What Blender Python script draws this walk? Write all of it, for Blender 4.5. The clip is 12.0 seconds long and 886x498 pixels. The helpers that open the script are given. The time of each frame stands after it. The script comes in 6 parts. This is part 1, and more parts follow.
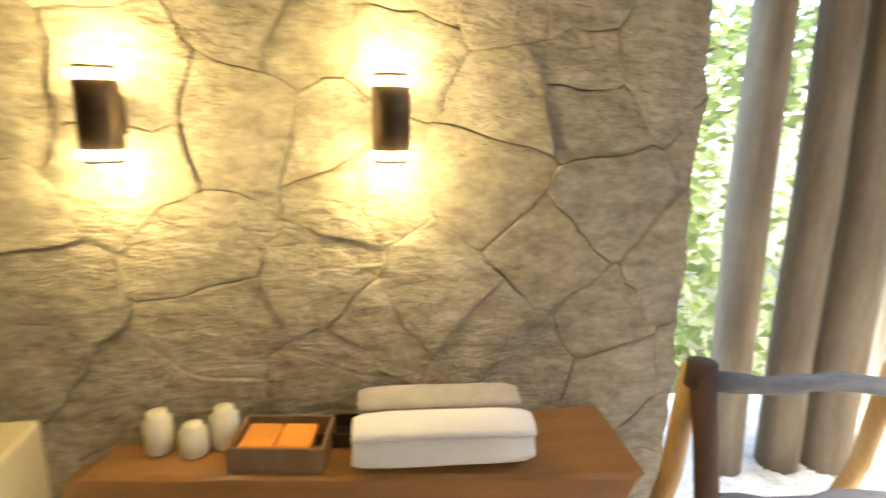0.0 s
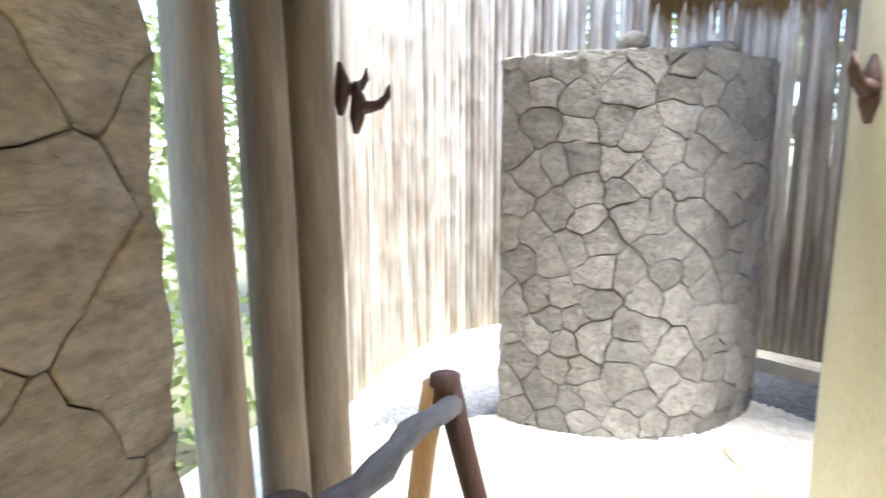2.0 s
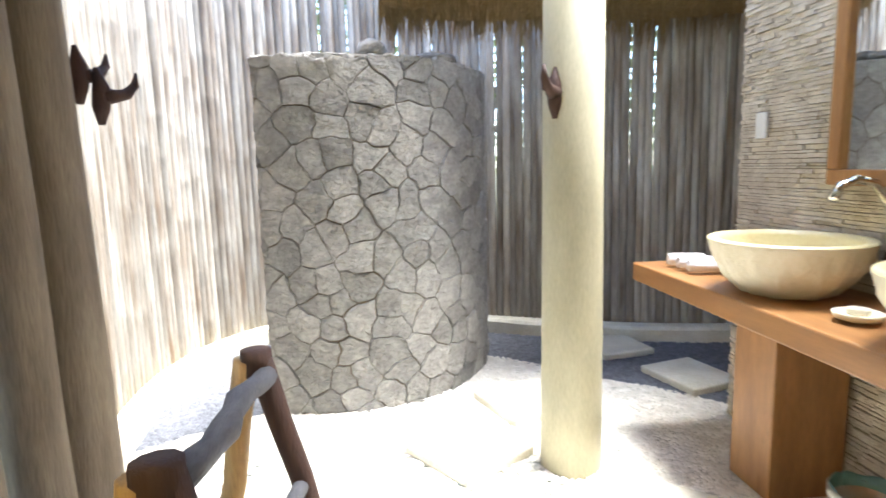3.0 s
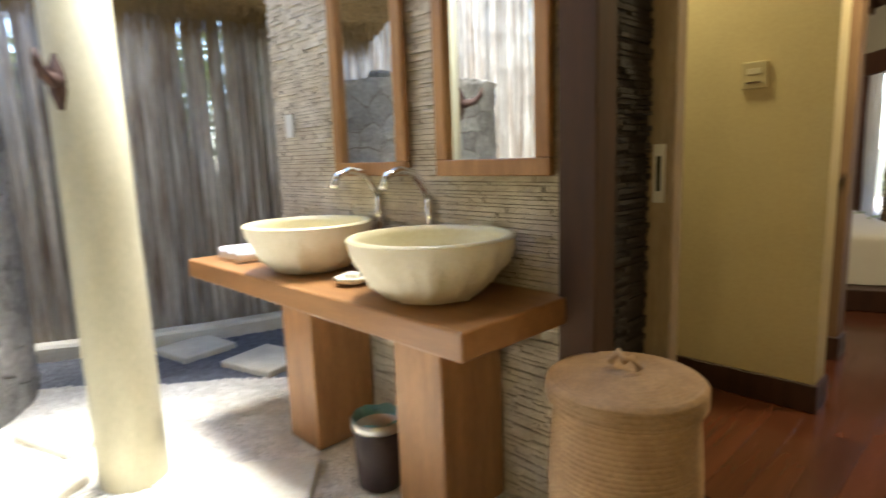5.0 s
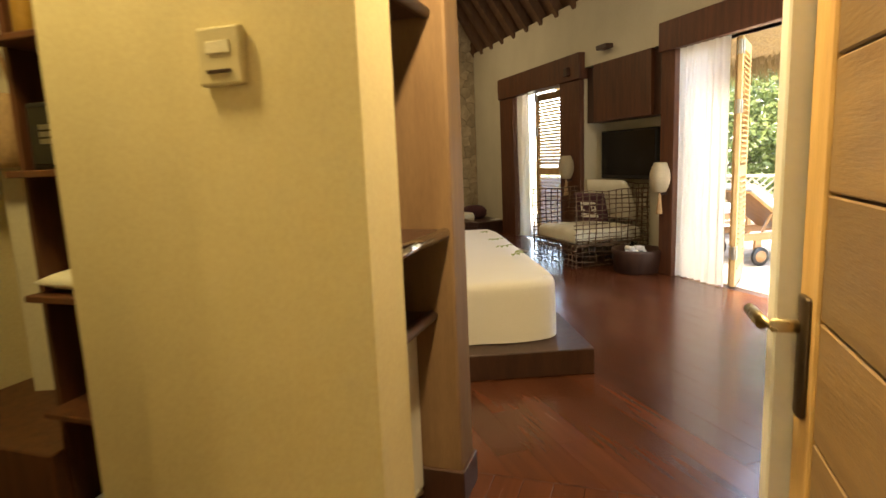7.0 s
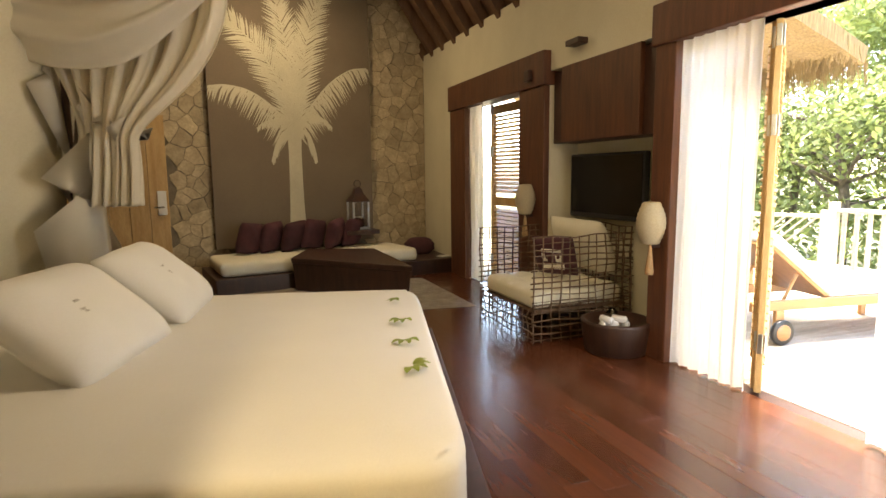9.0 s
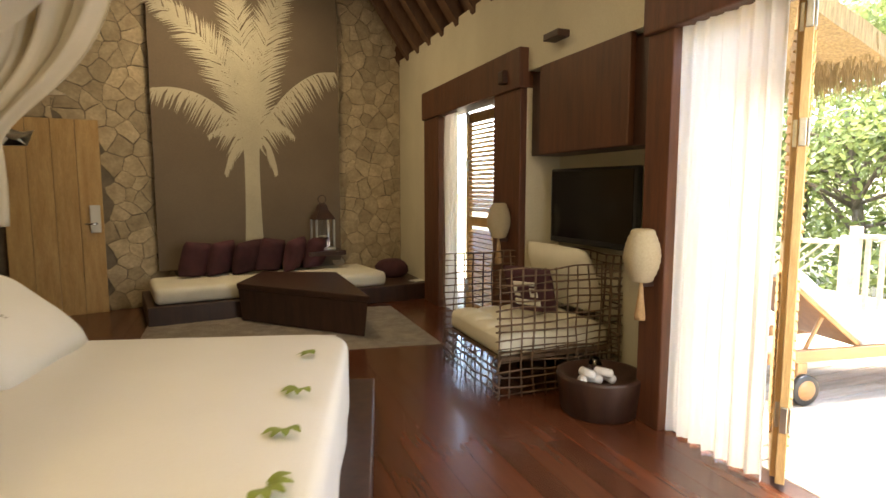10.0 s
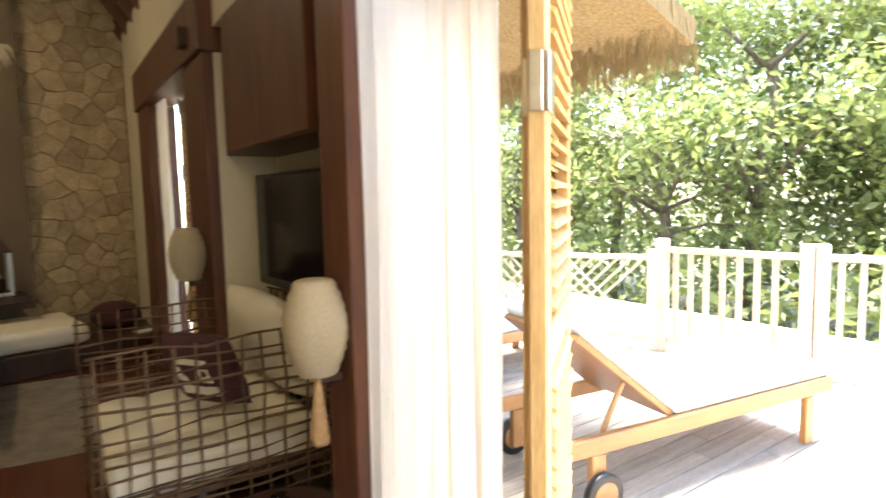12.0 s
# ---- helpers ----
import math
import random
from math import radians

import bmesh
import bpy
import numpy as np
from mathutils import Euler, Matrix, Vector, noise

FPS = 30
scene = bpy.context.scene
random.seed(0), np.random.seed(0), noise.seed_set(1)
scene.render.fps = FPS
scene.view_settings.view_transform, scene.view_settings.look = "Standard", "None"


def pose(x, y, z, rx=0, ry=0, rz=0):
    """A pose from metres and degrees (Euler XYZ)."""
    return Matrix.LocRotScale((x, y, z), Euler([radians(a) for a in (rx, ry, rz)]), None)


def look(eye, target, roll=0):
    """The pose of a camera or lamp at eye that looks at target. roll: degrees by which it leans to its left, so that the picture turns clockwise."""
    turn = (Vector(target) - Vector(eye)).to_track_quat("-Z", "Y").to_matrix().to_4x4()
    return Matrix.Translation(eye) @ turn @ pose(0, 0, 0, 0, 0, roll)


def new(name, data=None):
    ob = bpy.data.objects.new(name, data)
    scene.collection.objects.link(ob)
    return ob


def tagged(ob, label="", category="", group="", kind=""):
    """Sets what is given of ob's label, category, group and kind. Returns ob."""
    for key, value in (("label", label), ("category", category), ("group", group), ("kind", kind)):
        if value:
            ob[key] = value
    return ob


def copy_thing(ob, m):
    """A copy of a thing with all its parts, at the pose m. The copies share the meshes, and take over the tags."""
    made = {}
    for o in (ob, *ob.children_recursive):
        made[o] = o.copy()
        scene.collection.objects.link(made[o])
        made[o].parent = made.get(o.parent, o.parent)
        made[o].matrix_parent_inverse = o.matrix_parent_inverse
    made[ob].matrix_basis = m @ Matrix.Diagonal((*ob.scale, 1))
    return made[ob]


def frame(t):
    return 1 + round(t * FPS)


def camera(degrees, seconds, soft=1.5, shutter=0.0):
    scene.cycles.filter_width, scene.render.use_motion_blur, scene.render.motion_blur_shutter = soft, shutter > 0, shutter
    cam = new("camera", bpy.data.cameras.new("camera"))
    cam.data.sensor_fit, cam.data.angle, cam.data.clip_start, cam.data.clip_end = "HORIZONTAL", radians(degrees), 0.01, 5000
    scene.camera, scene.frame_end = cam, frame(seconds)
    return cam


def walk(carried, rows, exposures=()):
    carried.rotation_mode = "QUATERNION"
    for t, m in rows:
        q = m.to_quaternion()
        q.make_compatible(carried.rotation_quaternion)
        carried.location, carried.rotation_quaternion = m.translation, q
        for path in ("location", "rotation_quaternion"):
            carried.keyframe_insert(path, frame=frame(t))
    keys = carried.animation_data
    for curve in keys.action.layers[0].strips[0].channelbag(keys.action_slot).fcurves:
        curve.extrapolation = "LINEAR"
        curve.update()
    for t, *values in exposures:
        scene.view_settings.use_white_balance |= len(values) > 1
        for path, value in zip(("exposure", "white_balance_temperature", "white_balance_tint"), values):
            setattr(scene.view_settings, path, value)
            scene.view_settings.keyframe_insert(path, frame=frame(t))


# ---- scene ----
# ---- camera and walk ----
cam = camera(75.8, 12.0, 1.5, 0.35)
PATH = [
    (0, (0.386, 0.903, 1.452), (0.748, 2.814, 0.987), 0.9),
    (0.5, (0.472, 1.128, 1.352), (1.389, 2.866, 0.983), 1.2),
    (1, (0.594, 1.325, 1.323), (1.849, 2.849, 1.001), 0.5),
    (1.5, (0.64, 1.538, 1.304), (2.253, 2.681, 1.003), -0.0),
    (2, (0.698, 1.656, 1.313), (2.545, 2.36, 1.008), -0.2),
    (2.5, (0.629, 1.74, 1.282), (2.597, 1.927, 0.985), -0.9),
    (4.3, (0.254, 1.843, 1.192), (2.014, 0.94, 0.897), -2.0),
    (5, (0.276, 1.59, 1.202), (1.695, 0.217, 0.883), -2.0),
    (5.5, (0.303, 1.209, 1.19), (1.378, -0.449, 0.882), -2.6),
    (6, (0.335, 0.79, 1.228), (1.221, -0.976, 0.916), -2.6),
    (6.5, (0.354, 0.288, 1.248), (1.082, -1.548, 0.935), -2.6),
    (7, (0.352, -0.225, 1.282), (0.987, -2.096, 0.97), -2.4),
    (7.5, (0.386, -0.744, 1.255), (0.972, -2.633, 0.959), -2.0),
    (9.5, (0.415, -2.564, 1.392), (0.961, -4.473, 1.151), -0.4),
    (10, (0.299, -3.017, 1.388), (0.852, -4.927, 1.175), 0.0),
    (10.5, (0.115, -3.472, 1.388), (0.672, -5.384, 1.2), 0.3),
    (11, (-0.064, -3.887, 1.358), (0.433, -5.817, 1.197), 0.8),
    (11.5, (-0.215, -4.274, 1.383), (0.107, -6.241, 1.224), 0.3),
    (12, (-0.34, -4.68, 1.4), (-0.282, -6.676, 1.219), -1.2),
]
EXPOSURES = [(0, 3.45, 6400, 10), (1, 3.3, 6000, 10), (2.5, 3.05, 5900, 10), (4.5, 2.95, 5900, 10), (5.5, 3.05, 6400, 10), (6.5, 3.6, 7200, 10), (7.5, 3.95, 7500, 10), (9.5, 4.05, 7350, 10), (11, 3.85, 7000, 10), (12, 3.8, 6900, 10)]
walk(cam, [(t, look(eye, target, roll)) for t, eye, target, roll in PATH], EXPOSURES)

# ---- world, sun and lamps ----
world = bpy.data.worlds.new("sky")
scene.world = world
world.use_nodes = True
wn = world.node_tree.nodes
sky = wn.new("ShaderNodeTexSky")
sky.sky_type, sky.sun_disc = "NISHITA", False
sky.sun_elevation, sky.sun_rotation = radians(73), radians(170)
wn["Background"].inputs["Strength"].default_value = 0.15
world.node_tree.links.new(sky.outputs["Color"], wn["Background"].inputs["Color"])


def lamp(name, kind, m, energy, color, **extra):
    data = bpy.data.lights.new(name, kind)
    data.energy, data.color = energy, color
    ob = new(name, data)
    ob.matrix_world = m
    if "size" in extra:
        if kind == "AREA":
            data.shape, data.size, data.size_y = "RECTANGLE", extra["size"], extra["size_y"]
        else:
            data.shadow_soft_size = extra["size"]
    return ob


sun = lamp("sun", "SUN", look((0, 0, 20), (-0.65, 3.7, 8.0)), 3.9, (1.0, 0.95, 0.86))
sun.data.angle = radians(32)

# daylight through the two veranda doors
lamp("door_daylight", "AREA", look((-1.05, -5.0, 1.3), (0.6, -6.2, 0.9)), 3.2, (0.95, 0.98, 1.0), size=1.5, size_y=2.0)

# ---- materials ----
def material(name, color, rough=0.6, metal=0.0, second=None, scale=6.0, mix=0.5, bump=0.15, fine=60.0, stretch=(1, 1, 1),
             vary=0.0, trans=0.0, sheen=0.0, coat=0.0, spread=0.12):
    """A surface with two scales of variation: broad stains between two colours, and fine grain in colour and relief."""
    m = bpy.data.materials.new(name)
    m.use_nodes = True
    nt, b = m.node_tree, m.node_tree.nodes["Principled BSDF"]
    link = nt.links.new
    co = nt.nodes.new("ShaderNodeTexCoord")
    mp = nt.nodes.new("ShaderNodeMapping")
    mp.inputs["Scale"].default_value = stretch
    link(co.outputs["Object"], mp.inputs["Vector"])
    info = nt.nodes.new("ShaderNodeObjectInfo")
    shift = nt.nodes.new("ShaderNodeVectorMath")
    shift.operation = "MULTIPLY_ADD"
    shift.inputs[1].default_value = (37, 53, 71)
    link(info.outputs["Random"], shift.inputs[0])
    link(mp.outputs["Vector"], shift.inputs[2])
    big, small = nt.nodes.new("ShaderNodeTexNoise"), nt.nodes.new("ShaderNodeTexNoise")
    big.inputs["Scale"].default_value, big.inputs["Detail"].default_value = scale, 5
    small.inputs["Scale"].default_value, small.inputs["Detail"].default_value = fine, 6
    for n in (big, small):
        link(shift.outputs[0], n.inputs["Vector"])
    ramp = nt.nodes.new("ShaderNodeValToRGB")
    second = second or tuple(c * 0.72 for c in color)
    ramp.color_ramp.elements[0].color, ramp.color_ramp.elements[1].color = (*second, 1), (*color, 1)
    ramp.color_ramp.elements[0].position, ramp.color_ramp.elements[1].position = 0.5 - 0.22 * (1.6 - mix), 0.5 + 0.2
    link(big.outputs["Fac"], ramp.inputs["Fac"])
    grain = nt.nodes.new("ShaderNodeMix")
    grain.data_type, grain.blend_type = "RGBA", "OVERLAY"
    grain.inputs["Factor"].default_value = mix * 0.7
    link(ramp.outputs["Color"], grain.inputs[6])
    link(small.outputs["Fac"], grain.inputs[7])
    last = grain.outputs[2]
    if vary:
        hsv = nt.nodes.new("ShaderNodeHueSaturation")
        rng = nt.nodes.new("ShaderNodeMapRange")
        rng.inputs["To Min"].default_value, rng.inputs["To Max"].default_value = 1 - vary, 1 + vary
        link(info.outputs["Random"], rng.inputs["Value"])
        link(rng.outputs["Result"], hsv.inputs["Value"])
        link(last, hsv.inputs["Color"])
        last = hsv.outputs["Color"]
    link(last, b.inputs["Base Color"])
    rr = nt.nodes.new("ShaderNodeMapRange")
    rr.inputs["To Min"].default_value, rr.inputs["To Max"].default_value = max(rough - spread, 0.02), min(rough + spread, 1)
    link(small.outputs["Fac"], rr.inputs["Value"])
    link(rr.outputs["Result"], b.inputs["Roughness"])
    b.inputs["Metallic"].default_value = metal
    b.inputs["Sheen Weight"].default_value = sheen
    b.inputs["Coat Weight"].default_value = coat
    if bump:
        bp = nt.nodes.new("ShaderNodeBump")
        bp.inputs["Strength"].default_value, bp.inputs["Distance"].default_value = min(bump, 1), 0.01 if bump < 0.55 else 0.08
        if bump < 0.55:
            link(small.outputs["Fac"], bp.inputs["Height"])
        else:
            mid = nt.nodes.new("ShaderNodeTexNoise")
            mid.inputs["Scale"].default_value, mid.inputs["Detail"].default_value, mid.inputs["Roughness"].default_value = fine * 0.45, 8, 0.62
            link(shift.outputs[0], mid.inputs["Vector"])
            link(mid.outputs["Fac"], bp.inputs["Height"])
        link(bp.outputs["Normal"], b.inputs["Normal"])
    if trans:
        tr = nt.nodes.new("ShaderNodeBsdfTranslucent")
        link(last, tr.inputs["Color"])
        mx = nt.nodes.new("ShaderNodeMixShader")
        mx.inputs["Fac"].default_value = trans
        link(b.outputs["BSDF"], mx.inputs[1])
        link(tr.outputs["BSDF"], mx.inputs[2])
        link(mx.outputs["Shader"], nt.nodes["Material Output"].inputs["Surface"])
    return m


def glowing(name, color, strength):
    m = bpy.data.materials.new(name)
    m.use_nodes = True
    b = m.node_tree.nodes["Principled BSDF"]
    b.inputs["Base Color"].default_value = b.inputs["Emission Color"].default_value = (*color, 1)
    b.inputs["Emission Strength"].default_value = strength
    return m


STONE = material("granite_stone", (0.54, 0.485, 0.39), 0.9, second=(0.33, 0.285, 0.215), scale=9, mix=0.7, bump=0.8, fine=30, stretch=(1, 1, 1.9), vary=0.07)
STONE_GREY = material("grey_stone", (0.40, 0.385, 0.355), 0.9, second=(0.265, 0.255, 0.24), scale=9, mix=0.6, bump=0.65, fine=32, stretch=(1, 1, 1.3), vary=0.2)
MORTAR_DARK = material("shadowed_mortar", (0.20, 0.165, 0.12), 0.95, scale=9, bump=0.5, fine=50)
STONE_ROOM = material("buff_stone", (0.50, 0.41, 0.27), 0.9, second=(0.32, 0.25, 0.16), scale=7, bump=0.5, fine=34, vary=0.2)
PEBBLE_BED = material("pebble_grit", (0.78, 0.75, 0.67), 0.9, second=(0.66, 0.63, 0.55), scale=20, bump=0.6, fine=60)
GREY_BED = material("grey_grit", (0.25, 0.255, 0.28), 0.9, scale=20, bump=0.6, fine=60)
WEATHERED = material("weathered_beige_wood", (0.36, 0.28, 0.18), 0.6, second=(0.25, 0.18, 0.11), scale=4, bump=0.15, fine=30, stretch=(7, 7, 0.9))
CORAL = material("stacked_coral", (0.74, 0.67, 0.55), 0.9, second=(0.50, 0.43, 0.33), scale=9, bump=0.6, fine=70, vary=0.1)
# much darker version of the coral, for the return beside the doorway
CORAL_DARK = material("darkened_coral", (0.035, 0.028, 0.024), 0.9, scale=9, bump=0.6, fine=60)
PLASTER = material("cream_plaster", (0.66, 0.61, 0.47), 0.85, second=(0.58, 0.53, 0.40), scale=2, mix=0.25, bump=0.08, fine=90)
YELLOW_WALL = material("ochre_plaster", (0.66, 0.58, 0.36), 0.8, second=(0.58, 0.50, 0.30), scale=2, mix=0.25, bump=0.08, fine=90)
WOOD_FLOOR = material("red_hardwood", (0.105, 0.033, 0.0145), 0.26, second=(0.07, 0.021, 0.010), scale=2.0, mix=0.22, bump=0.0, fine=10, stretch=(7, 0.5, 4), vary=0.22, coat=0.1, spread=0.03)
DARK_WOOD = material("dark_wood", (0.060, 0.026, 0.016), 0.42, second=(0.030, 0.013, 0.009), scale=3, bump=0.12, fine=26, stretch=(6, 6, 0.8), vary=0.1)
RED_WOOD = material("red_brown_wood", (0.135, 0.048, 0.021), 0.5, second=(0.065, 0.023, 0.012), scale=3, bump=0.15, fine=26, stretch=(7, 7, 0.8), vary=0.1)
TEAK = material("oiled_teak", (0.36, 0.18, 0.066), 0.30, second=(0.25, 0.12, 0.044), scale=2.6, mix=0.25, bump=0.03, fine=16, stretch=(1, 7, 7), vary=0.08, spread=0.04)
TEAK_UP = material("upright_teak", (0.42, 0.225, 0.09), 0.42, second=(0.26, 0.125, 0.048), scale=2.6, bump=0.10, fine=24, stretch=(7, 7, 1), vary=0.1)
PALE_WOOD = material("pale_wood", (0.56, 0.37, 0.16), 0.5, second=(0.42, 0.25, 0.09), scale=3, bump=0.1, fine=26, stretch=(7, 7, 0.9), vary=0.08)
DOOR_WOOD = material("door_boards", (0.24, 0.15, 0.07), 0.45, second=(0.16, 0.095, 0.045), scale=2.5, bump=0.12, fine=24, stretch=(1, 1.2, 8), vary=0.14)
LOG = material("weathered_log", (0.31, 0.25, 0.175), 0.85, second=(0.17, 0.13, 0.09), scale=3.5, bump=0.4, fine=30, stretch=(5, 5, 0.6), vary=0.12)
LOG_DARK = material("dark_pole", (0.085, 0.04, 0.028), 0.7, second=(0.05, 0.024, 0.017), scale=4, bump=0.4, fine=30, stretch=(5, 5, 0.8), vary=0.15)
LOG_GREY = material("grey_branch", (0.13, 0.13, 0.145), 0.7, second=(0.06, 0.06, 0.07), scale=6, bump=0.5, fine=30, stretch=(1, 5, 5))
POST_PAINT = material("pale_post", (0.50, 0.47, 0.33), 0.6, second=(0.43, 0.40, 0.27), scale=3, mix=0.3, bump=0.1, fine=40, stretch=(3, 3, 0.8))
BAMBOO = material("weathered_bamboo", (0.44, 0.42, 0.37), 0.7, second=(0.16, 0.11, 0.07), scale=2.4, bump=0.3, fine=24, stretch=(4, 4, 0.7), vary=0.3)
THATCH = material("thatch", (0.36, 0.25, 0.11), 0.9, second=(0.18, 0.12, 0.05), scale=6, bump=0.5, fine=40, stretch=(8, 8, 1), vary=0.2)
PEBBLE = material("white_pebble", (0.85, 0.82, 0.75), 0.8, second=(0.62, 0.58, 0.50), scale=14, bump=0.4, fine=60, vary=0.15)
GRAVEL = material("blue_grey_gravel", (0.31, 0.32, 0.36), 0.85, second=(0.18, 0.185, 0.21), scale=20, bump=0.6, fine=60, vary=0.3)
SLAB = material("cream_slab", (0.78, 0.74, 0.62), 0.75, second=(0.60, 0.56, 0.45), scale=5, bump=0.2, fine=60, vary=0.06)
BASIN_OUT = material("rough_basin_stone", (0.80, 0.74, 0.58), 0.8, second=(0.73, 0.66, 0.50), scale=9, mix=0.25, bump=0.5, fine=60)
BASIN_IN = material("smooth_basin_stone", (0.70, 0.62, 0.36), 0.35, second=(0.62, 0.54, 0.30), scale=5, mix=0.3, bump=0.03, fine=60)
WICKER = material("woven_rattan", (0.52, 0.35, 0.19), 0.7, second=(0.36, 0.225, 0.11), scale=8, bump=0.4, fine=70, vary=0.08)
TWIG = material("twig_wicker", (0.16, 0.095, 0.052), 0.65, second=(0.06, 0.034, 0.02), scale=9, bump=0.4, fine=60, vary=0.15)
TOWEL = material("white_towel", (0.80, 0.79, 0.82), 0.95, second=(0.74, 0.73, 0.76), scale=12, mix=0.25, bump=0.35, fine=160, sheen=0.3)
TOWEL_GREY = material("grey_towel", (0.50, 0.46, 0.42), 0.95, scale=12, mix=0.3, bump=0.35, fine=160, sheen=0.3)
LINEN = material("white_linen", (0.80, 0.78, 0.75), 0.85, second=(0.76, 0.74, 0.71), scale=2, mix=0.2, bump=0.12, fine=120)
CREAM_CLOTH = material("cream_cloth", (0.76, 0.72, 0.60), 0.9, second=(0.68, 0.64, 0.52), scale=4, mix=0.3, bump=0.2, fine=140)
CURTAIN = material("sheer_curtain", (0.86, 0.85, 0.82), 0.9, second=(0.81, 0.80, 0.77), scale=3, mix=0.2, bump=0.1, fine=150, trans=0.55)
NET = material("net_cloth", (0.86, 0.81, 0.71), 0.9, second=(0.80, 0.75, 0.65), scale=3, mix=0.2, bump=0.1, fine=150, trans=0.4)
PLUM = material("plum_cloth", (0.085, 0.026, 0.032), 0.9, second=(0.05, 0.016, 0.021), scale=7, bump=0.3, fine=120, vary=0.2)
RUG = material("shaggy_rug", (0.47, 0.40, 0.32), 1.0, second=(0.30, 0.25, 0.20), scale=9, bump=1.0, fine=90)
CANVAS = material("mural_canvas", (0.19, 0.145, 0.10), 0.85, second=(0.155, 0.115, 0.08), scale=1.2, mix=0.35, bump=0.1, fine=120)
PALM = material("mural_palm_paint", (0.58, 0.53, 0.39), 0.85, second=(0.44, 0.40, 0.30), scale=2, mix=0.4, bump=0.05, fine=120)
BLACK = material("black_plastic", (0.012, 0.012, 0.013), 0.35, scale=4, mix=0.2, bump=0.02, fine=120)
SCREEN = material("black_screen", (0.006, 0.006, 0.007), 0.12, scale=3, mix=0.1, bump=0.0)
BRONZE = material("bronze_metal", (0.10, 0.07, 0.045), 0.42, metal=0.8, scale=8, bump=0.05)
CHROME = material("chrome", (0.80, 0.79, 0.77), 0.12, metal=1.0, second=(0.74, 0.73, 0.71), scale=9, mix=0.15, bump=0.0)
BRASS = material("brushed_brass", (0.55, 0.45, 0.28), 0.3, metal=1.0, scale=9, mix=0.2, bump=0.03)
STEEL = material("hinge_steel", (0.55, 0.54, 0.50), 0.35, metal=1.0, scale=9, mix=0.2, bump=0.03)
WHITE_PAINT = material("white_paint", (0.78, 0.77, 0.73), 0.5, scale=3, mix=0.15, bump=0.05, fine=80)
PLATE = material("cream_switch", (0.62, 0.55, 0.36), 0.5, scale=4, mix=0.15, bump=0.02)
TEAL = material("teal_liner", (0.16, 0.34, 0.34), 0.4, scale=7, bump=0.2, fine=30)
BIN = material("brown_bin", (0.055, 0.035, 0.035), 0.45, scale=6, bump=0.1)
PAPER = material("lantern_paper", (0.60, 0.52, 0.36), 0.8, second=(0.50, 0.42, 0.28), scale=4, mix=0.3, bump=0.1, fine=90, trans=0.3)
ORANGE = material("orange_cloth", (0.85, 0.33, 0.05), 0.7, scale=6, mix=0.3, bump=0.1)
DECK = material("weathered_deck", (0.40, 0.34, 0.28), 0.75, second=(0.28, 0.23, 0.18), scale=3, bump=0.25, fine=24, stretch=(0.8, 8, 4), vary=0.14)
LATTICE = material("bleached_wood", (0.56, 0.48, 0.38), 0.8, second=(0.44, 0.37, 0.28), scale=4, bump=0.2, fine=30, vary=0.1)
BLUE_CLOTH = material("pale_blue_mattress", (0.66, 0.70, 0.76), 0.9, second=(0.60, 0.64, 0.71), scale=4, mix=0.2, bump=0.2, fine=120)
LEAF = material("leaf", (0.13, 0.17, 0.06), 0.4, second=(0.07, 0.105, 0.032), scale=1.6, bump=0.05, fine=20, vary=0.25, trans=0.5)
LEAF_PALE = material("pale_leaf", (0.23, 0.27, 0.10), 0.4, second=(0.11, 0.15, 0.045), scale=1.6, bump=0.05, fine=20, vary=0.25, trans=0.5)
BARK = material("bark", (0.20, 0.16, 0.12), 0.9, second=(0.11, 0.09, 0.07), scale=5, bump=0.6, fine=24, stretch=(4, 4, 1))
EARTH = material("forest_floor", (0.10, 0.085, 0.05), 0.95, second=(0.05, 0.06, 0.025), scale=2, bump=0.6, fine=14)
ROOF_BOARD = material("roof_boards", (0.16, 0.085, 0.045), 0.7, second=(0.10, 0.05, 0.028), scale=3, bump=0.2, fine=20, stretch=(6, 1, 1))
JAMB = material("dark_brown_timber", (0.075, 0.036, 0.018), 0.8, second=(0.05, 0.026, 0.014), scale=3, bump=0.15, fine=26, stretch=(7, 7, 0.8))
NICHE = material("brown_veneer", (0.25, 0.155, 0.085), 0.6, second=(0.18, 0.105, 0.058), scale=3, mix=0.3, bump=0.06, fine=30, stretch=(6, 6, 0.8))
FRESH = material("fresh_leaf", (0.30, 0.36, 0.08), 0.45, second=(0.20, 0.27, 0.05), scale=9, bump=0.05, trans=0.2)
AMBER = material("amber_glass", (0.30, 0.17, 0.04), 0.12, second=(0.20, 0.10, 0.02), scale=5, mix=0.2, bump=0.0)
BULB = glowing("warm_bulb", (1.0, 0.74, 0.34), 6)
MIRROR = bpy.data.materials.new("mirror_glass")
MIRROR.use_nodes = True
MIRROR.node_tree.nodes["Principled BSDF"].inputs["Metallic"].default_value = 1
MIRROR.node_tree.nodes["Principled BSDF"].inputs["Roughness"].default_value = 0.02
MIRROR.node_tree.nodes["Principled BSDF"].inputs["Base Color"].default_value = (0.86, 0.88, 0.86, 1)
GLASS = bpy.data.materials.new("clear_glass")
GLASS.use_nodes = True
GLASS.node_tree.nodes["Principled BSDF"].inputs["Transmission Weight"].default_value = 1
GLASS.node_tree.nodes["Principled BSDF"].inputs["Roughness"].default_value = 0.02


# ---- builders ----
I4 = Matrix.Identity(4)


